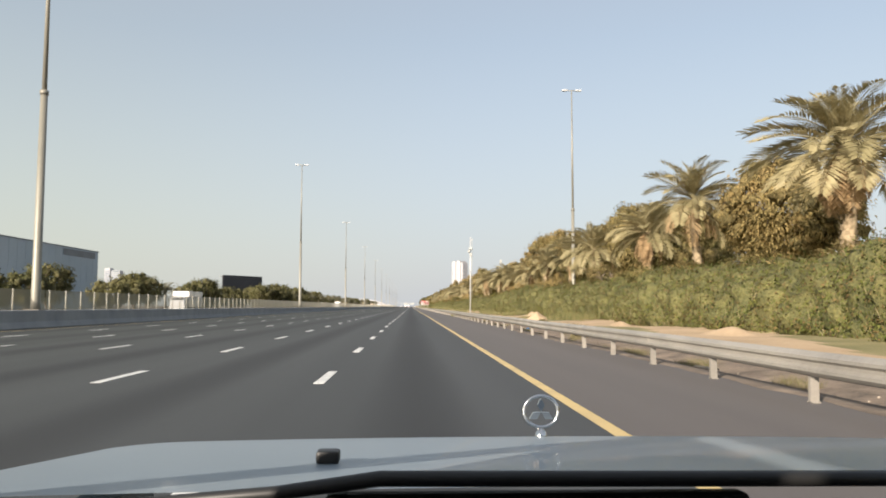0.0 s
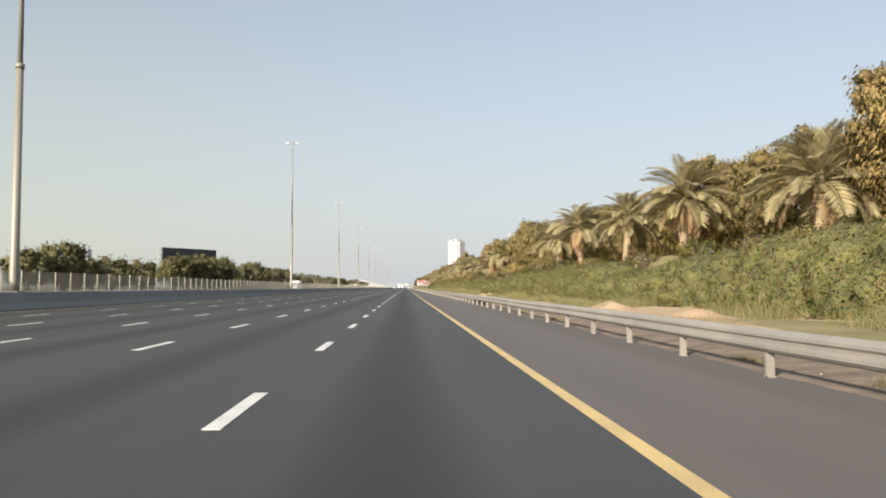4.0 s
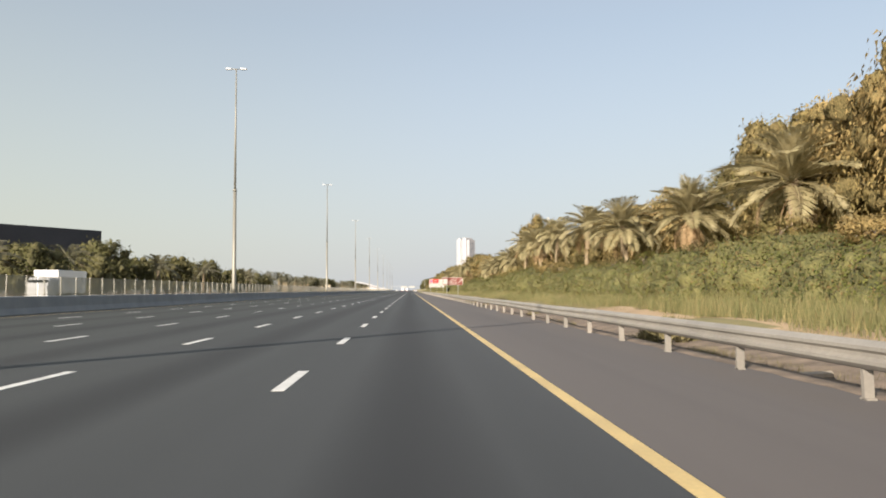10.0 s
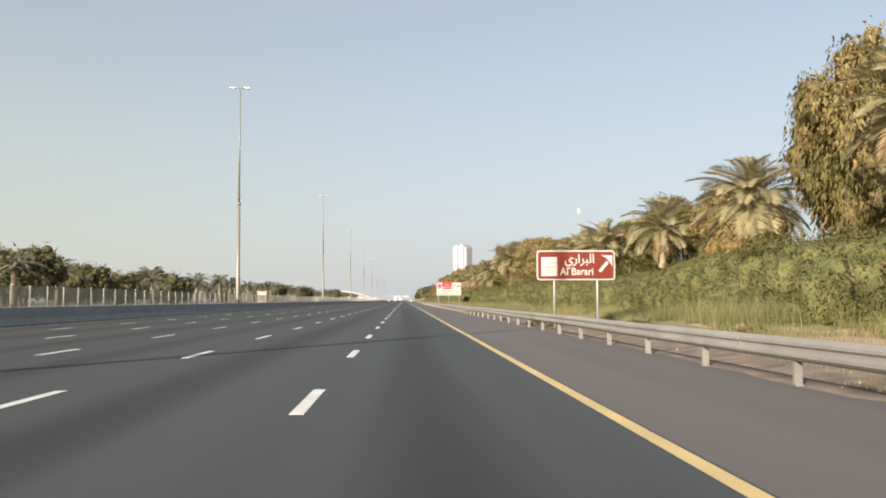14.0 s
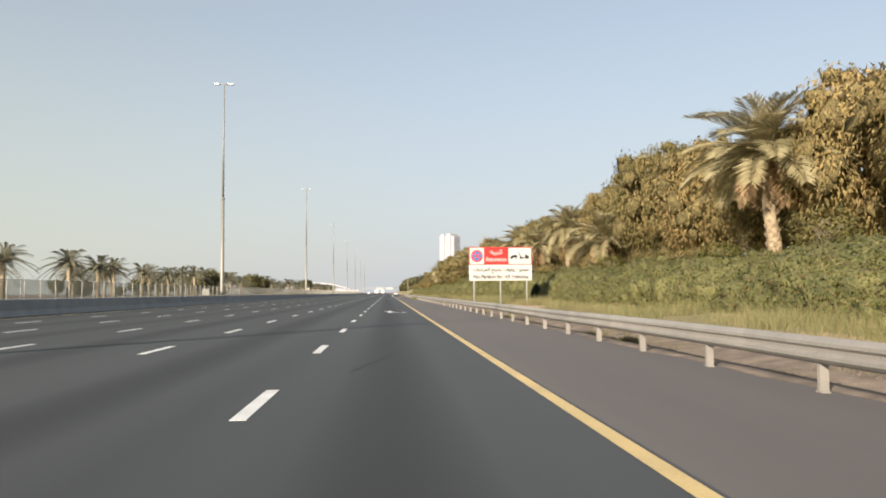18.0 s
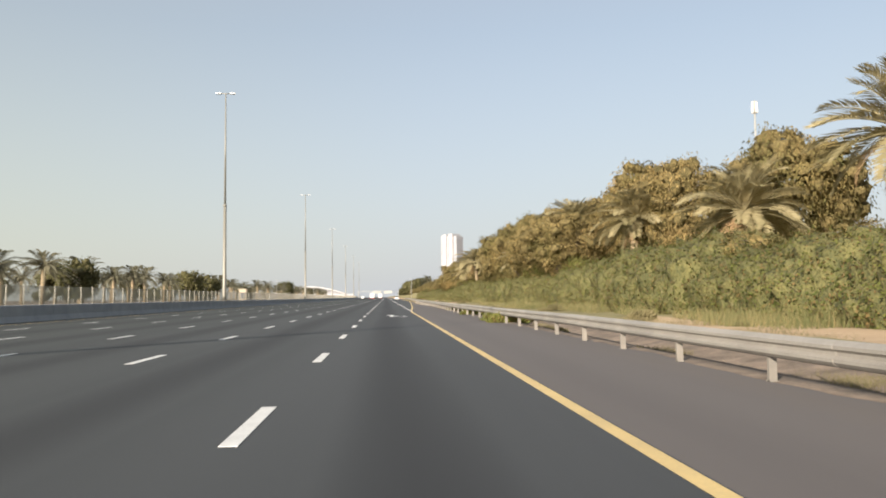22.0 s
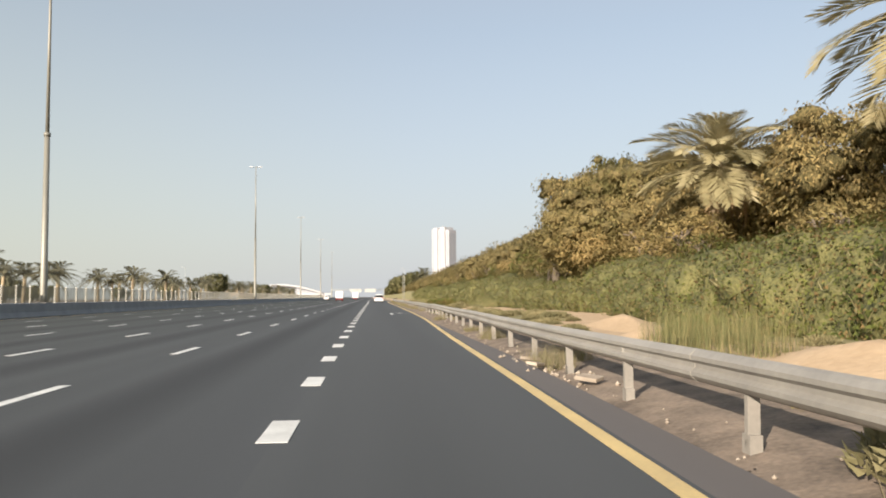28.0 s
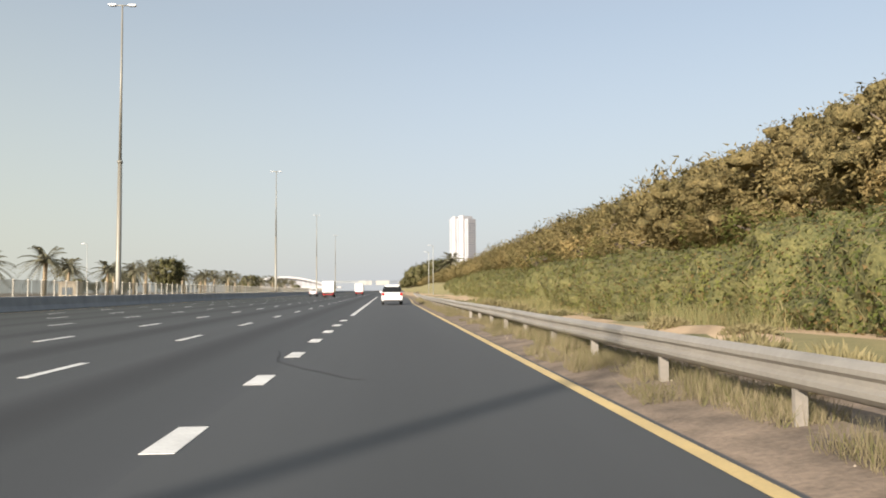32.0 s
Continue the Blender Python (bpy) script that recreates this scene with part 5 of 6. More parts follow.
shed = building("warehouse", "large plain grey-blue metal warehouse behind the fence", -147.2, 236, 60, 120, 21.4, M_SHED)
bm = bmesh.new()
box(bm, 29.9, 30.12, 30.5, 57.0, 18.6, 20.9, 0.03)
part("fascia_band", bm, M_SHEDDARK, shed, "dark louvre band below the roof")
bm = bmesh.new()
box(bm, -30.2, 30.2, -60.2, 60.2, 21.4, 21.7, 0.03)
part("roof", bm, M_SHEDDARK, shed)
for i in range(24):
    bm = bmesh.new()
    box(bm, 29.98, 30.06, -60 + i * 5.0 - 0.03, -60 + i * 5.0 + 0.03, 0, 21.3)
    part("cladding_seam", bm, M_SHED, shed)

screen = thing("hoarding", "huge black hoarding on a dark steel frame among trees", "billboard", at=pose(-109.6, 512.1, 0, 0, 0, 57.3))
bm = bmesh.new()
box(bm, -17.7, 17.7, -0.4, 0.4, 5.0, 21.1, 0.06)
part("panel", bm, M_SCREEN, screen)
for i in range(6):
    bm = bmesh.new()
    box(bm, -16.5 + 6.6 * i - 0.25, -16.5 + 6.6 * i + 0.25, 0.41, 1.2, 0, 20.5, 0.03)
    part("support", bm, M_SHEDDARK, screen)
for i in range(5):
    bm = bmesh.new()
    box(bm, -19.8, -17.75, 0.0, 0.9, 8 + 3 * i, 8.25 + 3 * i)
    part("catwalk", bm, M_SIGNPOST, screen)
twin = thing("twin_tower", "pair of pale glass towers far away", "tower", at=pose(-531, 1400, 0))
for x0, x1, h in ((-14, -4, 68), (-2, 13, 64)):
    bm = bmesh.new()
    box(bm, x0, x1, -8, 8, 0, h, 0.2)
    w = part("wing", bm, M_TOWERGREY, twin)
    for fl in range(18):
        bm = bmesh.new()
        box(bm, x0 + 0.6, x1 - 0.6, -8.15, -7.9, 2 + 3.5 * fl, 4 + 3.5 * fl)
        part("window_band", bm, M_WINDOW, w)

# far white arched roof
arch = thing("arched_bridge", "white steel arch far down the motorway", "bridge", at=pose(-106, 1680, 0) @ Matrix.Diagonal((1.3, 1, 1.15, 1)))
for yy in (-4, 4):
    bm = bmesh.new()
    tube(bm, [(-40 + 80 * k / 20, yy, 5 + 9 * math.sin(math.pi * k / 20)) for k in range(21)], [1.1] * 21, 8)
    part("arch_rib", bm, M_TOWER, arch)
bm = bmesh.new()
box(bm, -48, 48, -4, 4, 3.4, 5.2, 0.1)
part("deck", bm, M_TOWER, arch)
for k in range(1, 20):
    bm = bmesh.new()
    tube(bm, [(-40 + 80 * k / 20, -4, 5), (-40 + 80 * k / 20, -4, 5 + 9 * math.sin(math.pi * k / 20))], [0.2, 0.2], 6)
    part("hanger", bm, M_TOWER, arch)
bm = bmesh.new()
low_e = [bm.verts.new((-40 + 80 * k / 20, 0, 5.2)) for k in range(21)]
top_e = [bm.verts.new((-40 + 80 * k / 20, 0, 5.2 + 8.6 * math.sin(math.pi * k / 20))) for k in range(1, 20)]
bm.faces.new(low_e + top_e[::-1])
part("glazed_infill", bm, M_TOWERGREY, arch, "grey glazed infill")
for px in (-40, 40):
    bm = bmesh.new()
    box(bm, px - 1, px + 1, -3, 3, -1, 3.4, 0.1)
    part("pier", bm, M_CONCRETE, arch)

# overhead sign gantry far ahead
gantry = thing("sign_gantry", "white overhead sign gantry across the motorway", "sign gantry", at=pose(0, 1250, 0))
for px in (-22.3, 12.5):
    bm = bmesh.new()
    tube(bm, [(px, 0, 0), (px, 0, 6.5)], [0.25, 0.2], 10)
    part("post", bm, M_SIGNPOST, gantry)
bm = bmesh.new()
for zz in (5.6, 6.3):
    tube(bm, [(-22.3, 0, zz), (12.5, 0, zz)], [0.12, 0.12], 6)
part("beam", bm, M_SIGNPOST, gantry)
for px in (-6, 3.5):
    bm = bmesh.new()
    box(bm, px - 3.6, px + 3.6, -0.3, -0.15, 4.2, 6.6, 0.03)
    part("sign_panel", bm, M_SIGNPOST, gantry)


# ---- signs on the verge ----
def words(text, size, mat_, parent, x, y, z, align="CENTER"):
    cu = bpy.data.curves.new("lettering", "FONT")
    cu.body, cu.size, cu.align_x, cu.align_y, cu.extrude = text, size, align, "CENTER", 0.004
    cu.resolution_u, cu.offset = 4, 0.007 * size / 0.5
    tmp = new("tmp", cu)
    me = bpy.data.meshes.new_from_object(tmp.evaluated_get(bpy.context.evaluated_depsgraph_get()))
    bpy.data.objects.remove(tmp)
    ob = part("lettering", me, mat_, parent)
    ob.matrix_basis = pose(x, y, z, 90, 0, 0)
    return ob


def panel(name, x0, x1, z0, z1, y, mat_, parent, thick=0.03):
    bm = bmesh.new()
    box(bm, x0, x1, y, y + thick, z0, z1, 0.006)
    return part(name, bm, mat_, parent)


def round_panel(name, x0, x1, z0, z1, y, mat_, parent, r, thick=0.03):
    """A flat board with rounded corners."""
    ring = [(cx + r * math.cos(radians(a)), cz + r * math.sin(radians(a))) for cx, cz, a0 in ((x1 - r, z1 - r, 0), (x0 + r, z1 - r, 90), (x0 + r, z0 + r, 180), (x1 - r, z0 + r, 270)) for a in range(a0, a0 + 91, 15)]
    n = len(ring)
    vs = [(x, y, z) for x, z in ring] + [(x, y + thick, z) for x, z in ring]
    fs = [tuple(range(n))[::-1], tuple(range(n, 2 * n))] + [(k, (k + 1) % n, n + (k + 1) % n, n + k) for k in range(n)]
    return part(name, mesh_of(name, vs, fs), mat_, parent)


def joined(*forms):
    """Arabic letters in their joined forms, first letter last, as the eye meets them from the left."""
    return " ".join("".join(chr(c) for c in reversed(w)) for w in reversed(forms))


brown = thing("exit_sign", "brown-red exit sign with white lettering on two posts", "road sign", at=pose(9.4, 411, 0.18) @ Matrix.Diagonal((0.9, 1, 1, 1)))
round_panel("board", -2.09, 2.09, 2.0, 3.42, 0.0, M_SIGNWHITE, brown, 0.16)
round_panel("face", -2.02, 2.02, 2.065, 3.355, -0.012, M_BROWN, brown, 0.12, 0.01)
words(joined((0xFE8D, 0xFEDF, 0xFE92, 0xFEAE, 0xFE8D, 0xFEAD, 0xFEF1)), 0.62, M_SIGNWHITE, brown, 0.2, -0.02, 3.0)
words("Al Barari", 0.5, M_SIGNWHITE, brown, 0.05, -0.02, 2.4)
panel("logo_plate", -1.85, -1.0, 2.2, 3.1, -0.022, M_SIGNWHITE, brown, 0.008)
for k in range(3):
    panel("logo_bar", -1.75 + 0.06 * k, -1.15 + 0.03 * k, 2.42 + 0.18 * k, 2.5 + 0.18 * k, -0.028, M_SIGNPOST, brown, 0.004)
bm = bmesh.new()
for pts in (((1.2, 2.45), (1.32, 2.35), (1.76, 2.8), (1.65, 2.92)), ((1.35, 3.18), (1.95, 3.18), (1.95, 2.6), (1.82, 2.86), (1.62, 3.06))):
    bm.faces.new([bm.verts.new((a, -0.02, b)) for a, b in pts])
part("arrow", bm, M_SIGNWHITE, brown)
for px in (-1.15, 1.15):
    bm = bmesh.new()
    tube(bm, [(px, 0.09, -0.4), (px, 0.09, 3.3)], [0.06, 0.06], 10)
    part("post", bm, M_SIGNPOST, brown)

nopark = thing("no_parking_sign", "white and red no parking notice board on three posts", "road sign", at=pose(11.15, 544.35, 0.25) @ Matrix.Diagonal((0.947, 1, 1, 1)))
panel("board", -2.85, 2.85, 2.0, 4.86, 0.0, M_SIGNWHITE, nopark)
panel("red_frame_top", -2.85, 2.85, 4.8, 4.86, -0.012, M_RED, nopark, 0.01)
panel("red_frame_side", -2.85, -2.79, 3.4, 4.8, -0.012, M_RED, nopark, 0.01)
panel("red_frame_side", 2.79, 2.85, 3.4, 4.8, -0.012, M_RED, nopark, 0.01)
panel("red_frame_bottom", -2.85, 2.85, 3.36, 3.42, -0.012, M_RED, nopark, 0.01)
panel("red_panel", -1.5, 0.72, 3.42, 4.8, -0.012, M_RED, nopark, 0.01)
words(joined((0xFE97, 0xFEE8, 0xFE92, 0xFEF4, 0xFEEA)), 0.6, M_SIGNWHITE, nopark, -0.4, -0.02, 4.45)
words("Attention", 0.5, M_SIGNWHITE, nopark, -0.4, -0.02, 3.8)
words(joined((0xFEE3, 0xFEE4, 0xFEE8, 0xFEEE, 0xFEC9), (0xFEED, 0xFED7, 0xFEEE, 0xFED1), (0xFE9F, 0xFEE4, 0xFEF4, 0xFECA), (0xFE8D, 0xFEDF, 0xFEE4, 0xFEAE, 0xFEDB, 0xFE92, 0xFE8E, 0xFE95)), 0.46, M_BLACK, nopark, 0, -0.02, 2.95)
words("No Parking for All Vehicles", 0.455, M_BLACK, nopark, 0, -0.02, 2.32)
bm = bmesh.new()
for pts in (((0.9, 3.9), (1.55, 4.02), (1.55, 4.1), (1.35, 4.2), (1.1, 4.16), (0.9, 4.0)), ((1.72, 3.9), (2.6, 3.9), (2.6, 4.12), (2.45, 4.12), (2.4, 4.25), (2.25, 4.25), (2.25, 4.02), (1.72, 4.0)), ((1.8, 4.0), (1.9, 4.0), (1.68, 4.5), (1.62, 4.48))):
    bm.faces.new([bm.verts.new((px, -0.013, pz)) for px, pz in pts])
for wx in (1.02, 1.42, 1.9, 2.44):
    bm.faces.new([bm.verts.new((wx + 0.075 * math.cos(k * math.tau / 12), -0.0135, 3.88 + 0.075 * math.sin(k * math.tau / 12))) for k in range(12)])
part("tow_pictogram", bm, M_BLACK, nopark, "black towing pictogram")
for r0, r1, mm, yy in ((0.0, 0.48, M_SIGNBLUE, -0.014), (0.40, 0.52, M_RED, -0.018)):
    bm = bmesh.new()
    n = 28
    ro = [bm.verts.new((-2.14 + r1 * math.cos(a * math.tau / n), yy, 4.1 + r1 * math.sin(a * math.tau / n))) for a in range(n)]
    if r0 == 0:
        bm.faces.new(ro)
    else:
        ri = [bm.verts.new((-2.14 + r0 * math.cos(a * math.tau / n), yy, 4.1 + r0 * math.sin(a * math.tau / n))) for a in range(n)]
        for a in range(n):
            bm.faces.new((ro[a], ro[(a + 1) % n], ri[(a + 1) % n], ri[a]))
    part("disc" if r0 == 0 else "disc_rim", bm, mm, nopark)
for an in (45, -45):
    bm = bmesh.new()
    box(bm, -0.42, 0.42, -0.004, 0, -0.045, 0.045)
    ob = part("cross_bar", bm, M_RED, nopark)
    ob.matrix_basis = pose(-2.14, -0.019 - 0.00006 * (an + 45), 4.1, 0, an, 0)
for px in (-2.4, 0, 2.4):
    bm = bmesh.new()
    tube(bm, [(px, 0.1, -0.5), (px, 0.1, 4.7)], [0.075, 0.075], 10)
    part("post", bm, M_SIGNPOST, nopark)

# camera mast behind the rail
cmast = thing("camera_mast", "white traffic camera mast with brackets behind the guard rail", "camera mast", at=pose(8.8, 94.0, 0.0))
bm = bmesh.new()
tube(bm, [(0, 0, -0.2), (0, 0, 4.9), (0, 0, 9.8)], [0.085, 0.07, 0.05], 12)
part("pole", bm, M_LAMP, cmast)
bm = bmesh.new()
tube(bm, [(0.2, 0, 2.4), (0.2, 0, 9.6)], [0.03, 0.03], 6)
part("conduit", bm, M_SIGNPOST, cmast)
for bx, bz, w, h, mm in ((0.0, 8.4, 0.35, 0.22, M_SIGNWHITE), (-0.2, 8.05, 0.22, 0.3, M_SIGNPOST), (0.02, 7.7, 0.25, 0.2, M_SIGNWHITE), (0.12, 7.5, 0.12, 0.18, M_SIGNPOST), (-0.08, 5.6, 0.14, 0.2, M_SIGNPOST), (0.2, 9.5, 0.08, 0.25, M_SIGNWHITE)):
    bm = bmesh.new()
    box(bm, bx - w / 2, bx + w / 2, -0.25, 0.15, bz - h / 2, bz + h / 2, 0.02)
    part("camera_housing", bm, mm, cmast)

# mobile phone mast behind the trees
for px, py, top in ((91, 762, 48.0),):
    tel = thing("antenna_mast", "white mobile phone mast with clustered antenna panels above trees", "antenna mast", at=pose(px, py, 2.5))
    bm = bmesh.new()
    tube(bm, [(0, 0, 0), (0, 0, top - 2.5)], [0.42, 0.2], 10)
    part("pole", bm, M_SIGNPOST, tel)
    for a in range(6):
        bm = bmesh.new()
        box(bm, -0.25, 0.25, 0.5, 0.7, top - 5.6, top - 2.8, 0.03)
        ob = part("antenna_panel", bm, M_SIGNWHITE, tel)
        ob.matrix_basis = pose(0, 0, 0, 0, 0, 60 * a)


# ---- small things on the median ----
def kiosk(x, y, h, w):
    root = thing("kiosk", "small cream-yellow roadside cabin behind the fence", "cabin", at=pose(x, y, 0.16))
    bm = bmesh.new()
    box(bm, -w / 2, w / 2, -w / 2, w / 2, 0, h, 0.04)
    part("body", bm, M_CREAM, root)
    bm = bmesh.new()
    box(bm, -w / 2 - 0.12, w / 2 + 0.12, -w / 2 - 0.12, w / 2 + 0.12, h, h + 0.14, 0.03)
    part("roof", bm, M_CREAM, root)
    bm = bmesh.new()
    box(bm, -w * 0.3, w * 0.3, -w / 2 - 0.03, -w / 2 + 0.01, h * 0.45, h * 0.8)
    part("window", bm, M_WINDOW, root)


kiosk(-23.0, 718.4, 2.6, 1.2)
kiosk(-24.6, 517.3, 2.7, 1.6)
kiosk(-24.6, 904.5, 2.0, 1.6)


notice = thing("notice_board", "small white notice board on the median barrier", "sign", at=pose(-22.0, 581, 0.95))
panel("board", -0.45, 0.45, 0.1, 0.95, 0.0, M_SIGNWHITE, notice)
for px in (-0.35, 0.35):
    bm = bmesh.new()
    tube(bm, [(px, 0.05, -0.1), (px, 0.05, 0.9)], [0.025, 0.025], 6)
    part("post", bm, M_SIGNPOST, notice)


def street_lamp(x, y, h):
    root = thing("street_lamp", "slim grey street lamp beside the exit", "lamp post", group="exit street lamps", at=pose(x, y, ground_z(x, y) if x > 0 else 0.1))
    bm = bmesh.new()
    tube(bm, [(0, 0, -0.2), (0, 0, h)], [0.1, 0.055], 8)
    part("pole", bm, M_SIGNPOST, root)
    bm = bmesh.new()
    tube(bm, [(0, 0, h), (-0.7, 0, h + 0.15)], [0.045, 0.04], 6)
    part("arm", bm, M_SIGNPOST, root)
    bm = bmesh.new()
    box(bm, -1.2, -0.6, -0.12, 0.12, h + 0.1, h + 0.2, 0.03)
    part("lantern", bm, M_LAMP, root)


street_lamp(15.0, 985, 10)
street_lamp(15.6, 1012, 10)
street_lamp(-55, 989, 10.9)


# ---- vehicles ----
def wheel(root, x, y, r, w):
    bm = bmesh.new()
    tube(bm, [(x - w / 2, y, r), (x - w / 2 + 0.03, y, r), (x + w / 2 - 0.03, y, r), (x + w / 2, y, r)], [r * 0.93, r, r, r * 0.93], 20)
    wh = part("wheel", bm, M_TYRE, root)
    bm = bmesh.new()
    tube(bm, [(x - w / 2 - 0.005, y, r), (x + w / 2 + 0.005, y, r)], [r * 0.6, r * 0.6], 16)
    part("rim", bm, M_RIM, wh)


def hull(sections, mat_, name, root, bevel=0.0):
    """A body from cross sections along y: each (y, half width at foot, half width at top, foot, top)."""
    bm = bmesh.new()
    rings = []
    for y, wf, wt, z0, z1 in sections:
        zm = z0 + (z1 - z0) * 0.55
        wm = max(wf, wt) if wt > wf * 0.9 else wf + (wt - wf) * 0.35
        rings.append([bm.verts.new(p) for p in ((-wf * 0.94, y, z0), (-wf, y, z0 + 0.08), (-wm, y, zm), (-wt, y, z1 - 0.06), (-wt * 0.93, y, z1), (wt * 0.93, y, z1), (wt, y, z1 - 0.06), (wm, y, zm), (wf, y, z0 + 0.08), (wf * 0.94, y, z0))])
    for a, b in zip(rings, rings[1:]):
        for k in range(10):
            f = bm.faces.new((a[k], a[(k + 1) % 10], b[(k + 1) % 10], b[k]))
            f.smooth = True
    bm.faces.new(rings[0])
    bm.faces.new(rings[-1][::-1])
    bmesh.ops.recalc_face_normals(bm, faces=bm.faces)
    return part(name, bm, mat_, root)


def slab(root, name, mat_, x0, x1, y0, y1, z0, z1, bev=0.01):
    bm = bmesh.new()
    box(bm, x0, x1, y0, y1, z0, z1, bev)
    return part(name, bm, mat_, root)


def suv(x, y):
    root = thing("suv", "white sport utility car with dark rear window", "car", at=pose(x, y, 0))
    hull([(0, 0.84, 0.86, 0.42, 1.02), (0.12, 0.92, 0.92, 0.32, 1.1), (1.2, 0.93, 0.93, 0.28, 1.12), (3.2, 0.93, 0.92, 0.28, 1.08), (4.2, 0.9, 0.86, 0.3, 0.98), (4.6, 0.78, 0.72, 0.42, 0.8)], M_CARWHITE, "body", root)
    hull([(0.18, 0.84, 0.66, 1.06, 1.58), (0.5, 0.86, 0.68, 1.08, 1.68), (2.0, 0.86, 0.70, 1.08, 1.72), (2.9, 0.86, 0.68, 1.06, 1.64), (3.5, 0.84, 0.6, 1.04, 1.16)], M_CARGLASS, "cabin_glass", root)
    slab(root, "roof", M_CARWHITE, -0.66, 0.66, 0.35, 2.7, 1.66, 1.74, 0.03)
    slab(root, "spoiler", M_CARWHITE, -0.6, 0.6, 0.1, 0.4, 1.58, 1.66, 0.02)
    slab(root, "tailgate", M_CARWHITE, -0.74, 0.74, -0.02, 0.1, 0.62, 1.08, 0.03)
    slab(root, "rear_bumper", M_CARWHITE, -0.88, 0.88, -0.1, 0.15, 0.42, 0.66, 0.04)
    slab(root, "bumper_insert", M_GREYPLASTIC, -0.7, 0.7, -0.11, 0.05, 0.34, 0.44, 0.02)
    slab(root, "number_plate", M_SIGNWHITE, -0.26, 0.26, -0.035, -0.022, 0.74, 0.86, 0.003)
    for s in (-1, 1):
        slab(root, "tail_lamp", M_REDLAMP, s * 0.78 - 0.12, s * 0.78 + 0.12, -0.03, 0.15, 0.82, 1.06, 0.02)
        slab(root, "door_mirror", M_CARWHITE, s * 1.0 - 0.1, s * 1.0 + 0.1, 2.9, 3.05, 1.05, 1.22, 0.03)
        wheel(root, s * 0.8, 0.85, 0.36, 0.24)
        wheel(root, s * 0.8, 3.65, 0.36, 0.24)
    return root


def pickup(x, y):
    root = thing("pickup", "white single-cab pickup truck with a slatted load bed", "pickup", at=pose(x, y, 0))
    slab(root, "load_bed", M_CARWHITE, -0.86, 0.86, 0, 2.2, 0.62, 1.12, 0.03)
    hull([(2.15, 0.86, 0.68, 0.6, 1.72), (2.6, 0.88, 0.7, 0.55, 1.78), (3.3, 0.88, 0.68, 0.5, 1.72), (3.9, 0.88, 0.8, 0.5, 1.12), (5.1, 0.84, 0.76, 0.5, 1.02)], M_CARWHITE, "cab", root)
    slab(root, "rear_window", M_CARGLASS, -0.6, 0.6, 2.1, 2.16, 1.25, 1.62, 0.02)
    slab(root, "tailgate", M_CARWHITE, -0.82, 0.82, -0.04, 0.0, 0.66, 1.1, 0.02)
    slab(root, "rear_bumper", M_GREYPLASTIC, -0.8, 0.8, -0.14, -0.02, 0.48, 0.62, 0.02)
    slab(root, "number_plate", M_SIGNWHITE, -0.2, 0.2, -0.16, -0.145, 0.5, 0.6, 0.003)
    for i in range(4):
        slab(root, "bed_rail", M_CARWHITE, -0.8, 0.8, 0.1 + 0.6 * i, 0.16 + 0.6 * i, 1.4, 1.45, 0.01)
    for s in (-1, 1):
        slab(root, "tail_lamp", M_REDLAMP, s * 0.76 - 0.07, s * 0.76 + 0.07, -0.06, 0.0, 0.7, 0.98, 0.01)
        slab(root, "rail_frame", M_CARWHITE, s * 0.8 - 0.03, s * 0.8 + 0.03, 0.1, 2.0, 1.12, 1.45, 0.01)
        wheel(root, s * 0.74, 1.0, 0.36, 0.22)
        wheel(root, s * 0.74, 4.1, 0.36, 0.22)
    return root


def box_truck(x, y, turn, cabmat, label, length=5.2):
    root = thing("box_truck", label, "truck", at=pose(x, y, 0 if x > -24 else 0.16, 0, 0, turn))
    slab(root, "cargo_box", M_CARWHITE, -1.08, 1.08, 0, length, 0.95, 3.05, 0.03)
    for s in (-1, 1):
        slab(root, "rear_door", M_CARWHITE, min(s * 0.02, s * 1.02), max(s * 0.02, s * 1.02), -0.03, -0.002, 1.0, 3.0, 0.008)
        slab(root, "tail_lamp", M_REDLAMP, s * 0.9 - 0.12, s * 0.9 + 0.12, -0.03, 0.04, 0.72, 0.84, 0.01)
        slab(root, "door_mirror", M_GREYPLASTIC, s * 1.14 - 0.07, s * 1.14 + 0.07, length + 1.4, length + 1.5, 1.7, 2.1, 0.02)
        wheel(root, s * 0.85, 1.3, 0.42, 0.3)
        wheel(root, s * 0.85, length + 0.9, 0.42, 0.26)
    slab(root, "chassis", M_GREYPLASTIC, -0.9, 0.9, 0.02, length + 1.5, 0.55, 0.93, 0.02)
    hull([(length + 0.08, 0.98, 0.94, 0.55, 2.35), (length + 1.2, 0.98, 0.92, 0.5, 2.35), (length + 1.75, 0.96, 0.88, 0.5, 1.5)], cabmat, "cab", root)
    slab(root, "windscreen", M_CARGLASS, -0.82, 0.82, length + 1.42, length + 1.5, 1.55, 2.15, 0.02)
    slab(root, "rear_bumper", M_REDLAMP, -1.0, 1.0, -0.08, -0.03, 0.5, 0.62, 0.01)
    return root


suv(5.95, 896.0)
box_truck(-5.4, 973.5, 0, M_CARWHITE, "white box truck with closed rear doors")
pickup(-11.2, 1005)
box_truck(-1.8, 1034, 0, M_TRUCKRED, "white box truck with a red cab")
box_truck(-29, 110, 180, M_CARWHITE, "white box truck on the opposite carriageway", 6.5)
box_truck(-31, 347, 180, M_CARWHITE, "white box truck on the opposite carriageway", 6.0)


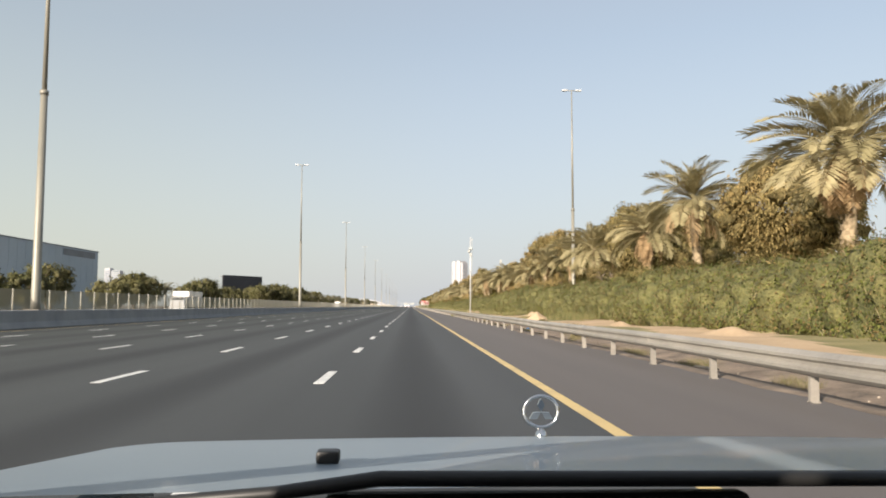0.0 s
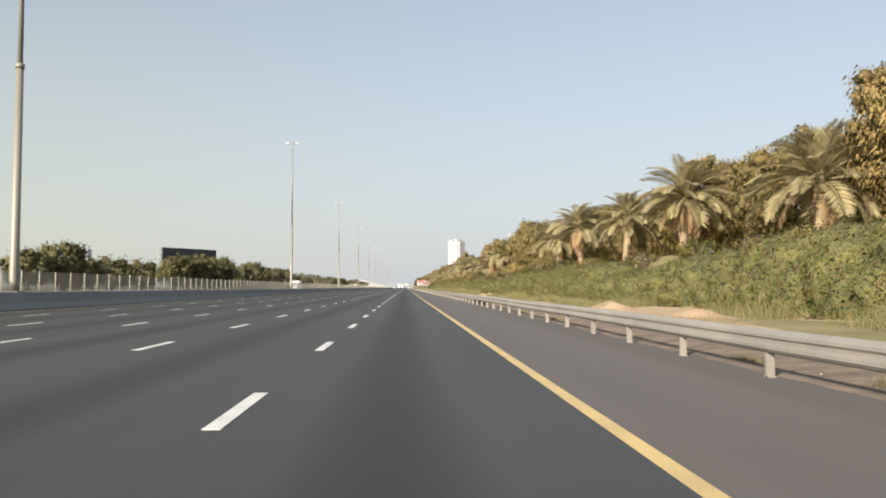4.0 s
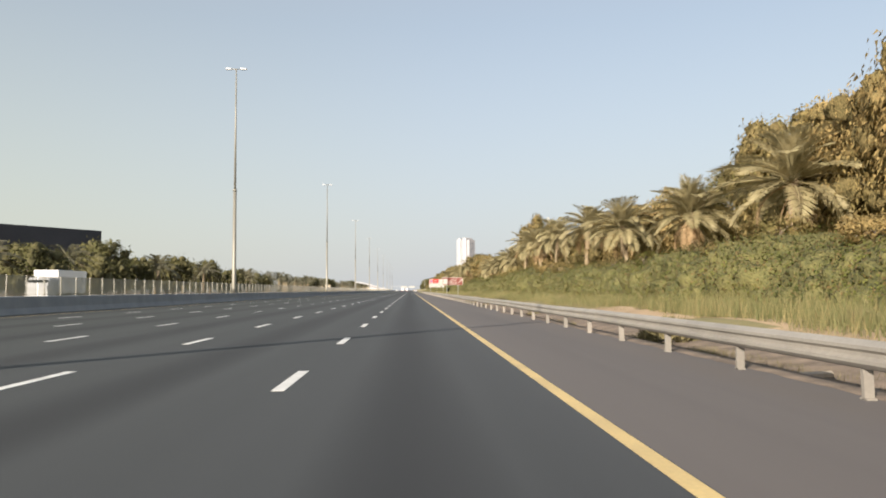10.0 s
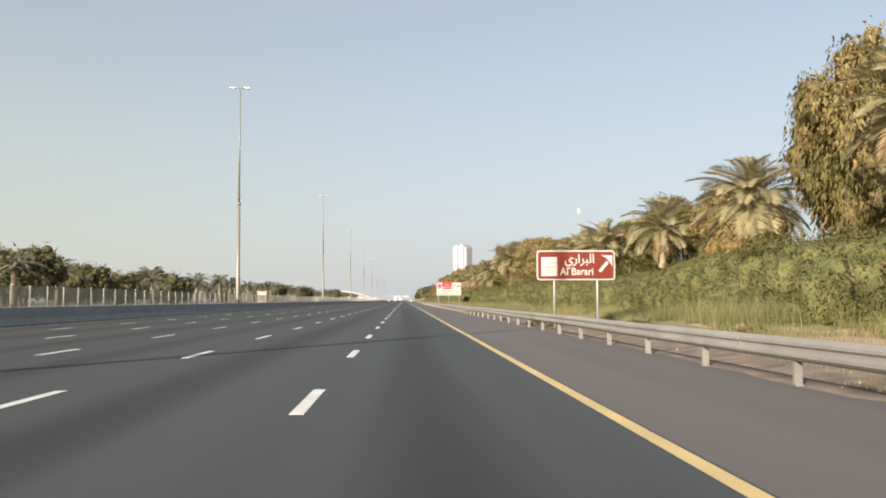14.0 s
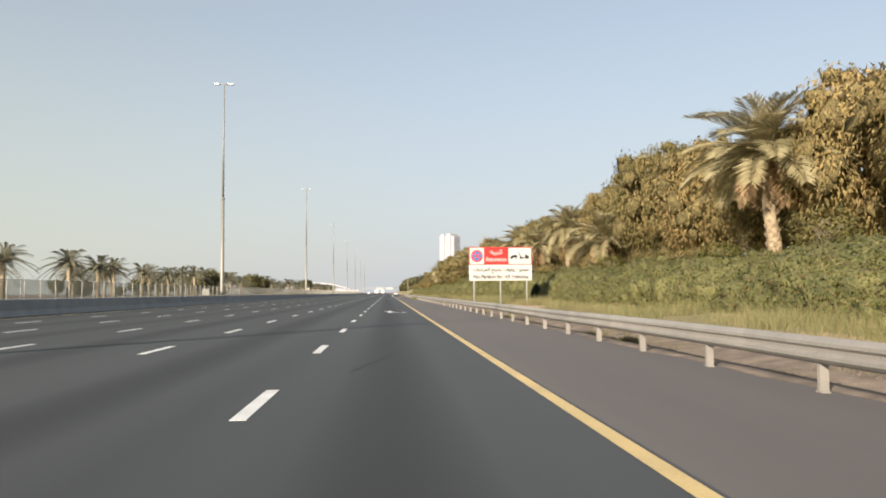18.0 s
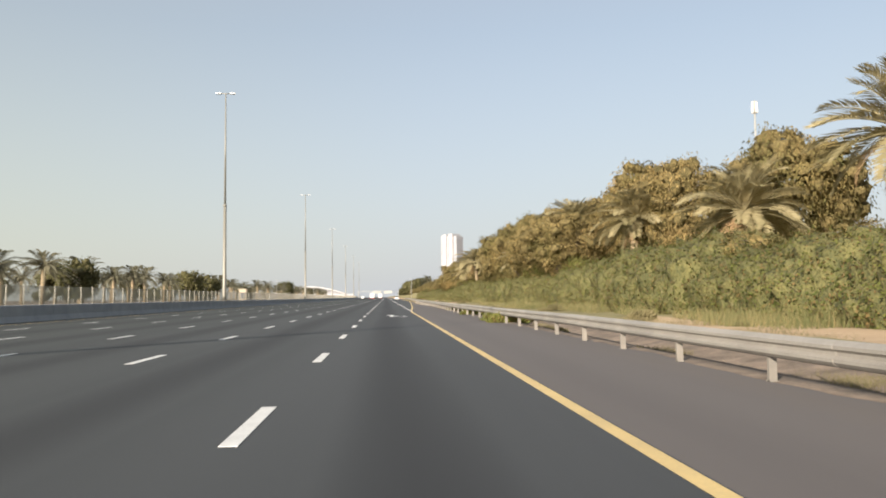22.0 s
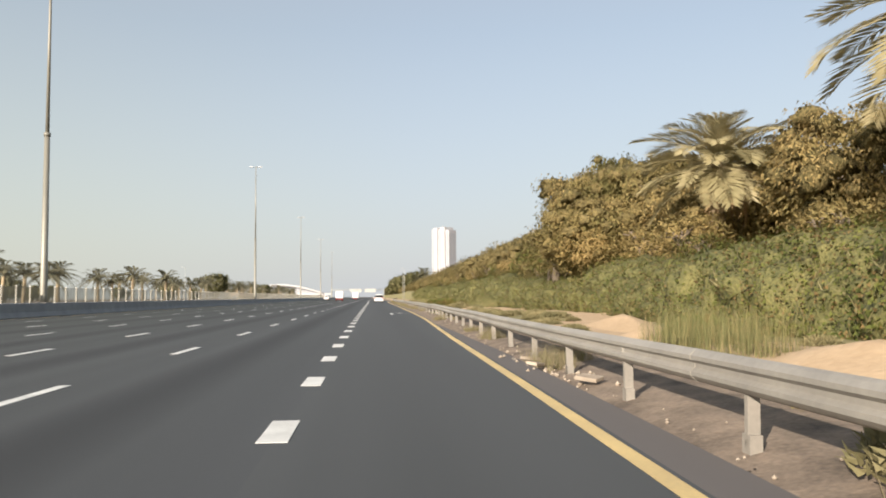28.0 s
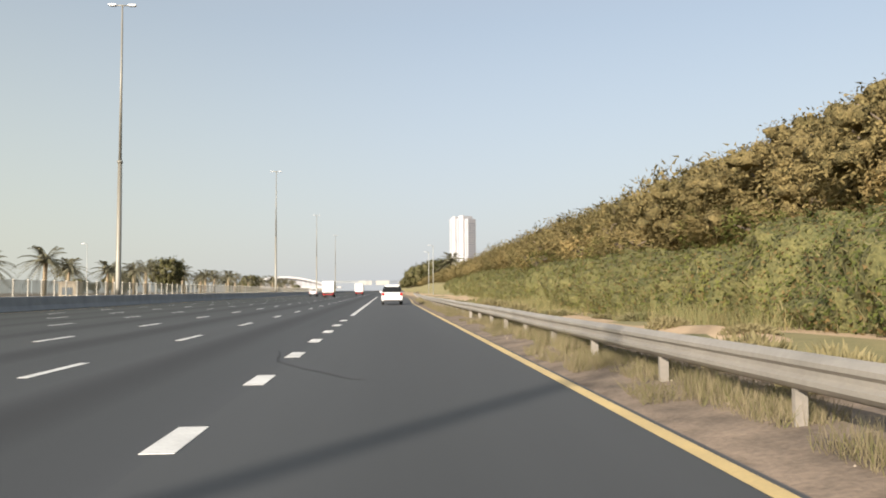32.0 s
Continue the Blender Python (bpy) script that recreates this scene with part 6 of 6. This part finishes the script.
# ---- the camera car, standing where the drive begins ----
car = thing("offroad_car", "white off-road car with open windscreen and bonnet emblem", "car", at=pose(1.81, 0.0, 0.0, 0, 0, 0))


def bonnet_z(x, y):
    side = max(0.0, abs(x) - 0.74) / 0.16
    front = max(0.0, y - 1.62) / 0.16
    return 0.995 + 0.105 * (1.72 - y) - 0.010 * (x / 0.88) ** 2 - 0.008 * side ** 2.2 - 0.09 * front ** 2


bm = bmesh.new()
bx = [-0.9 + 1.8 * i / 36 for i in range(37)]
by = [0.80 + 1.0 * j / 24 for j in range(25)]
gv2 = [[bm.verts.new((x, y, bonnet_z(x, y))) for x in bx] for y in by]
for j in range(24):
    for i in range(36):
        bm.faces.new((gv2[j][i], gv2[j][i + 1], gv2[j + 1][i + 1], gv2[j + 1][i])).smooth = True
part("bonnet", bm, M_CARPALE, car, "glossy pale bonnet")
for s in (-1, 1):
    bm = bmesh.new()
    prof_w = [(0.90, 0.32), (0.90, 0.55), (0.93, 0.75), (0.905, 0.9), (0.895, 0.93), (0.86, 0.90), (0.86, 0.32)]
    vs, fs = extrude_profile([(s * x, z) for x, z in prof_w], 0.70, 1.76)
    part("front_wing", mesh_of("front_wing", vs, fs), M_CARPALE, car)
    slab(car, "headlamp", M_GLASS_LAMP, s * 0.66 - 0.16, s * 0.66 + 0.16, 1.68, 1.78, 0.62, 0.82, 0.03)
    slab(car, "door", M_CARPALE, s * 0.88 - 0.04, s * 0.88 + 0.04, -0.55, 0.68, 0.35, 1.02, 0.03)
    slab(car, "rear_door", M_CARPALE, s * 0.88 - 0.04, s * 0.88 + 0.04, -1.5, -0.57, 0.35, 1.02, 0.03)
    slab(car, "quarter_panel", M_CARPALE, s * 0.88 - 0.04, s * 0.88 + 0.04, -2.9, -1.52, 0.35, 1.02, 0.03)
    slab(car, "rear_side_window", M_CARGLASS, s * 0.80 - 0.015, s * 0.80 + 0.015, -2.75, -1.5, 1.03, 1.66, 0.01)
    # Unseen side panes, opaque and dark, added to keep sun off the bonnet.
    slab(car, "opaque_front_pane", M_CARGLASS, s * 0.80 - 0.012, s * 0.80 + 0.012, -0.5, 0.2, 1.03, 1.7, 0.01)
    slab(car, "opaque_door_pane", M_CARGLASS, s * 0.80 - 0.012, s * 0.80 + 0.012, -1.45, -0.6, 1.03, 1.7, 0.01)
    bm = bmesh.new()
    tube(bm, [(s * 0.80, 0.78, 1.02), (s * 0.70, 0.12, 1.72)], [0.035, 0.03], 8)
    part("windscreen_pillar", bm, M_CARPALE, car)
    for py in (-0.55, -1.5):
        bm = bmesh.new()
        tube(bm, [(s * 0.84, py, 1.0), (s * 0.74, py, 1.72)], [0.04, 0.035], 8)
        part("door_pillar", bm, M_CARPALE, car)
    wheel(car, s * 0.78, 1.28, 0.39, 0.26)
    wheel(car, s * 0.78, -1.55, 0.39, 0.26)
slab(car, "roof", M_CARPALE, -0.78, 0.78, -2.8, 0.1, 1.72, 1.8, 0.035)
slab(car, "tailgate", M_CARPALE, -0.86, 0.86, -2.96, -2.9, 0.4, 1.7, 0.03)
slab(car, "floor_pan", M_GREYPLASTIC, -0.84, 0.84, -2.85, 1.6, 0.3, 0.36, 0.01)
slab(car, "dashboard", M_BLACK, -0.8, 0.8, 0.30, 0.60, 0.72, 1.02, 0.05)
slab(car, "cowl_grille", M_BLACK, -0.84, 0.84, 0.62, 0.80, 0.95, 1.07, 0.01)
slab(car, "front_bumper", M_CARPALE, -0.88, 0.88, 1.72, 1.9, 0.36, 0.6, 0.05)
slab(car, "radiator_grille", M_GREYPLASTIC, -0.48, 0.48, 1.72, 1.79, 0.6, 0.86, 0.02)
slab(car, "washer_jet", M_BLACK, -0.42, -0.388, 1.07, 1.1, bonnet_z(-0.4, 1.08), bonnet_z(-0.4, 1.08) + 0.018, 0.005)
bm = bmesh.new()
tube(bm, [(-0.68, 0.755, 1.078), (-0.42, 0.76, 1.096), (-0.32, 0.765, 1.108), (0.0, 0.765, 1.106), (0.62, 0.76, 1.104)], [0.006, 0.007, 0.008, 0.008, 0.008], 8)
part("wiper", bm, M_BLACK, car)
emb = (-0.008, 1.66)
ez = bonnet_z(*emb)
bm = bmesh.new()
tube(bm, [(emb[0], emb[1], ez - 0.01), (emb[0], emb[1], ez + 0.022)], [0.02, 0.007], 8)
part("emblem_stem", bm, M_CHROME, car)
bm = bmesh.new()
tube(bm, [(emb[0] + 0.037 * math.cos(k * math.tau / 32), 1.66, ez + 0.056 + 0.0335 * math.sin(k * math.tau / 32)) for k in range(33)], [0.0042] * 33, 6, cap=False)
part("emblem_ring", bm, M_CHROME, car)
for a in (90, 210, 330):
    bm = bmesh.new()
    u = Vector((math.cos(radians(a)), 0, math.sin(radians(a))))
    v = Vector((-u.z, 0, u.x))
    c = Vector((emb[0], 1.66, ez + 0.055))
    q = [c, c + u * 0.015 + v * 0.0085, c + u * 0.03, c + u * 0.015 - v * 0.0085]
    lo, hi = [bm.verts.new(p + Vector((0, -0.003, 0))) for p in q], [bm.verts.new(p + Vector((0, 0.003, 0))) for p in q]
    bm.faces.new(lo)
    bm.faces.new(hi[::-1])
    for k in range(4):
        bm.faces.new((lo[k], hi[k], hi[(k + 1) % 4], lo[(k + 1) % 4]))
    part("emblem_lozenge", bm, M_CHROME, car)
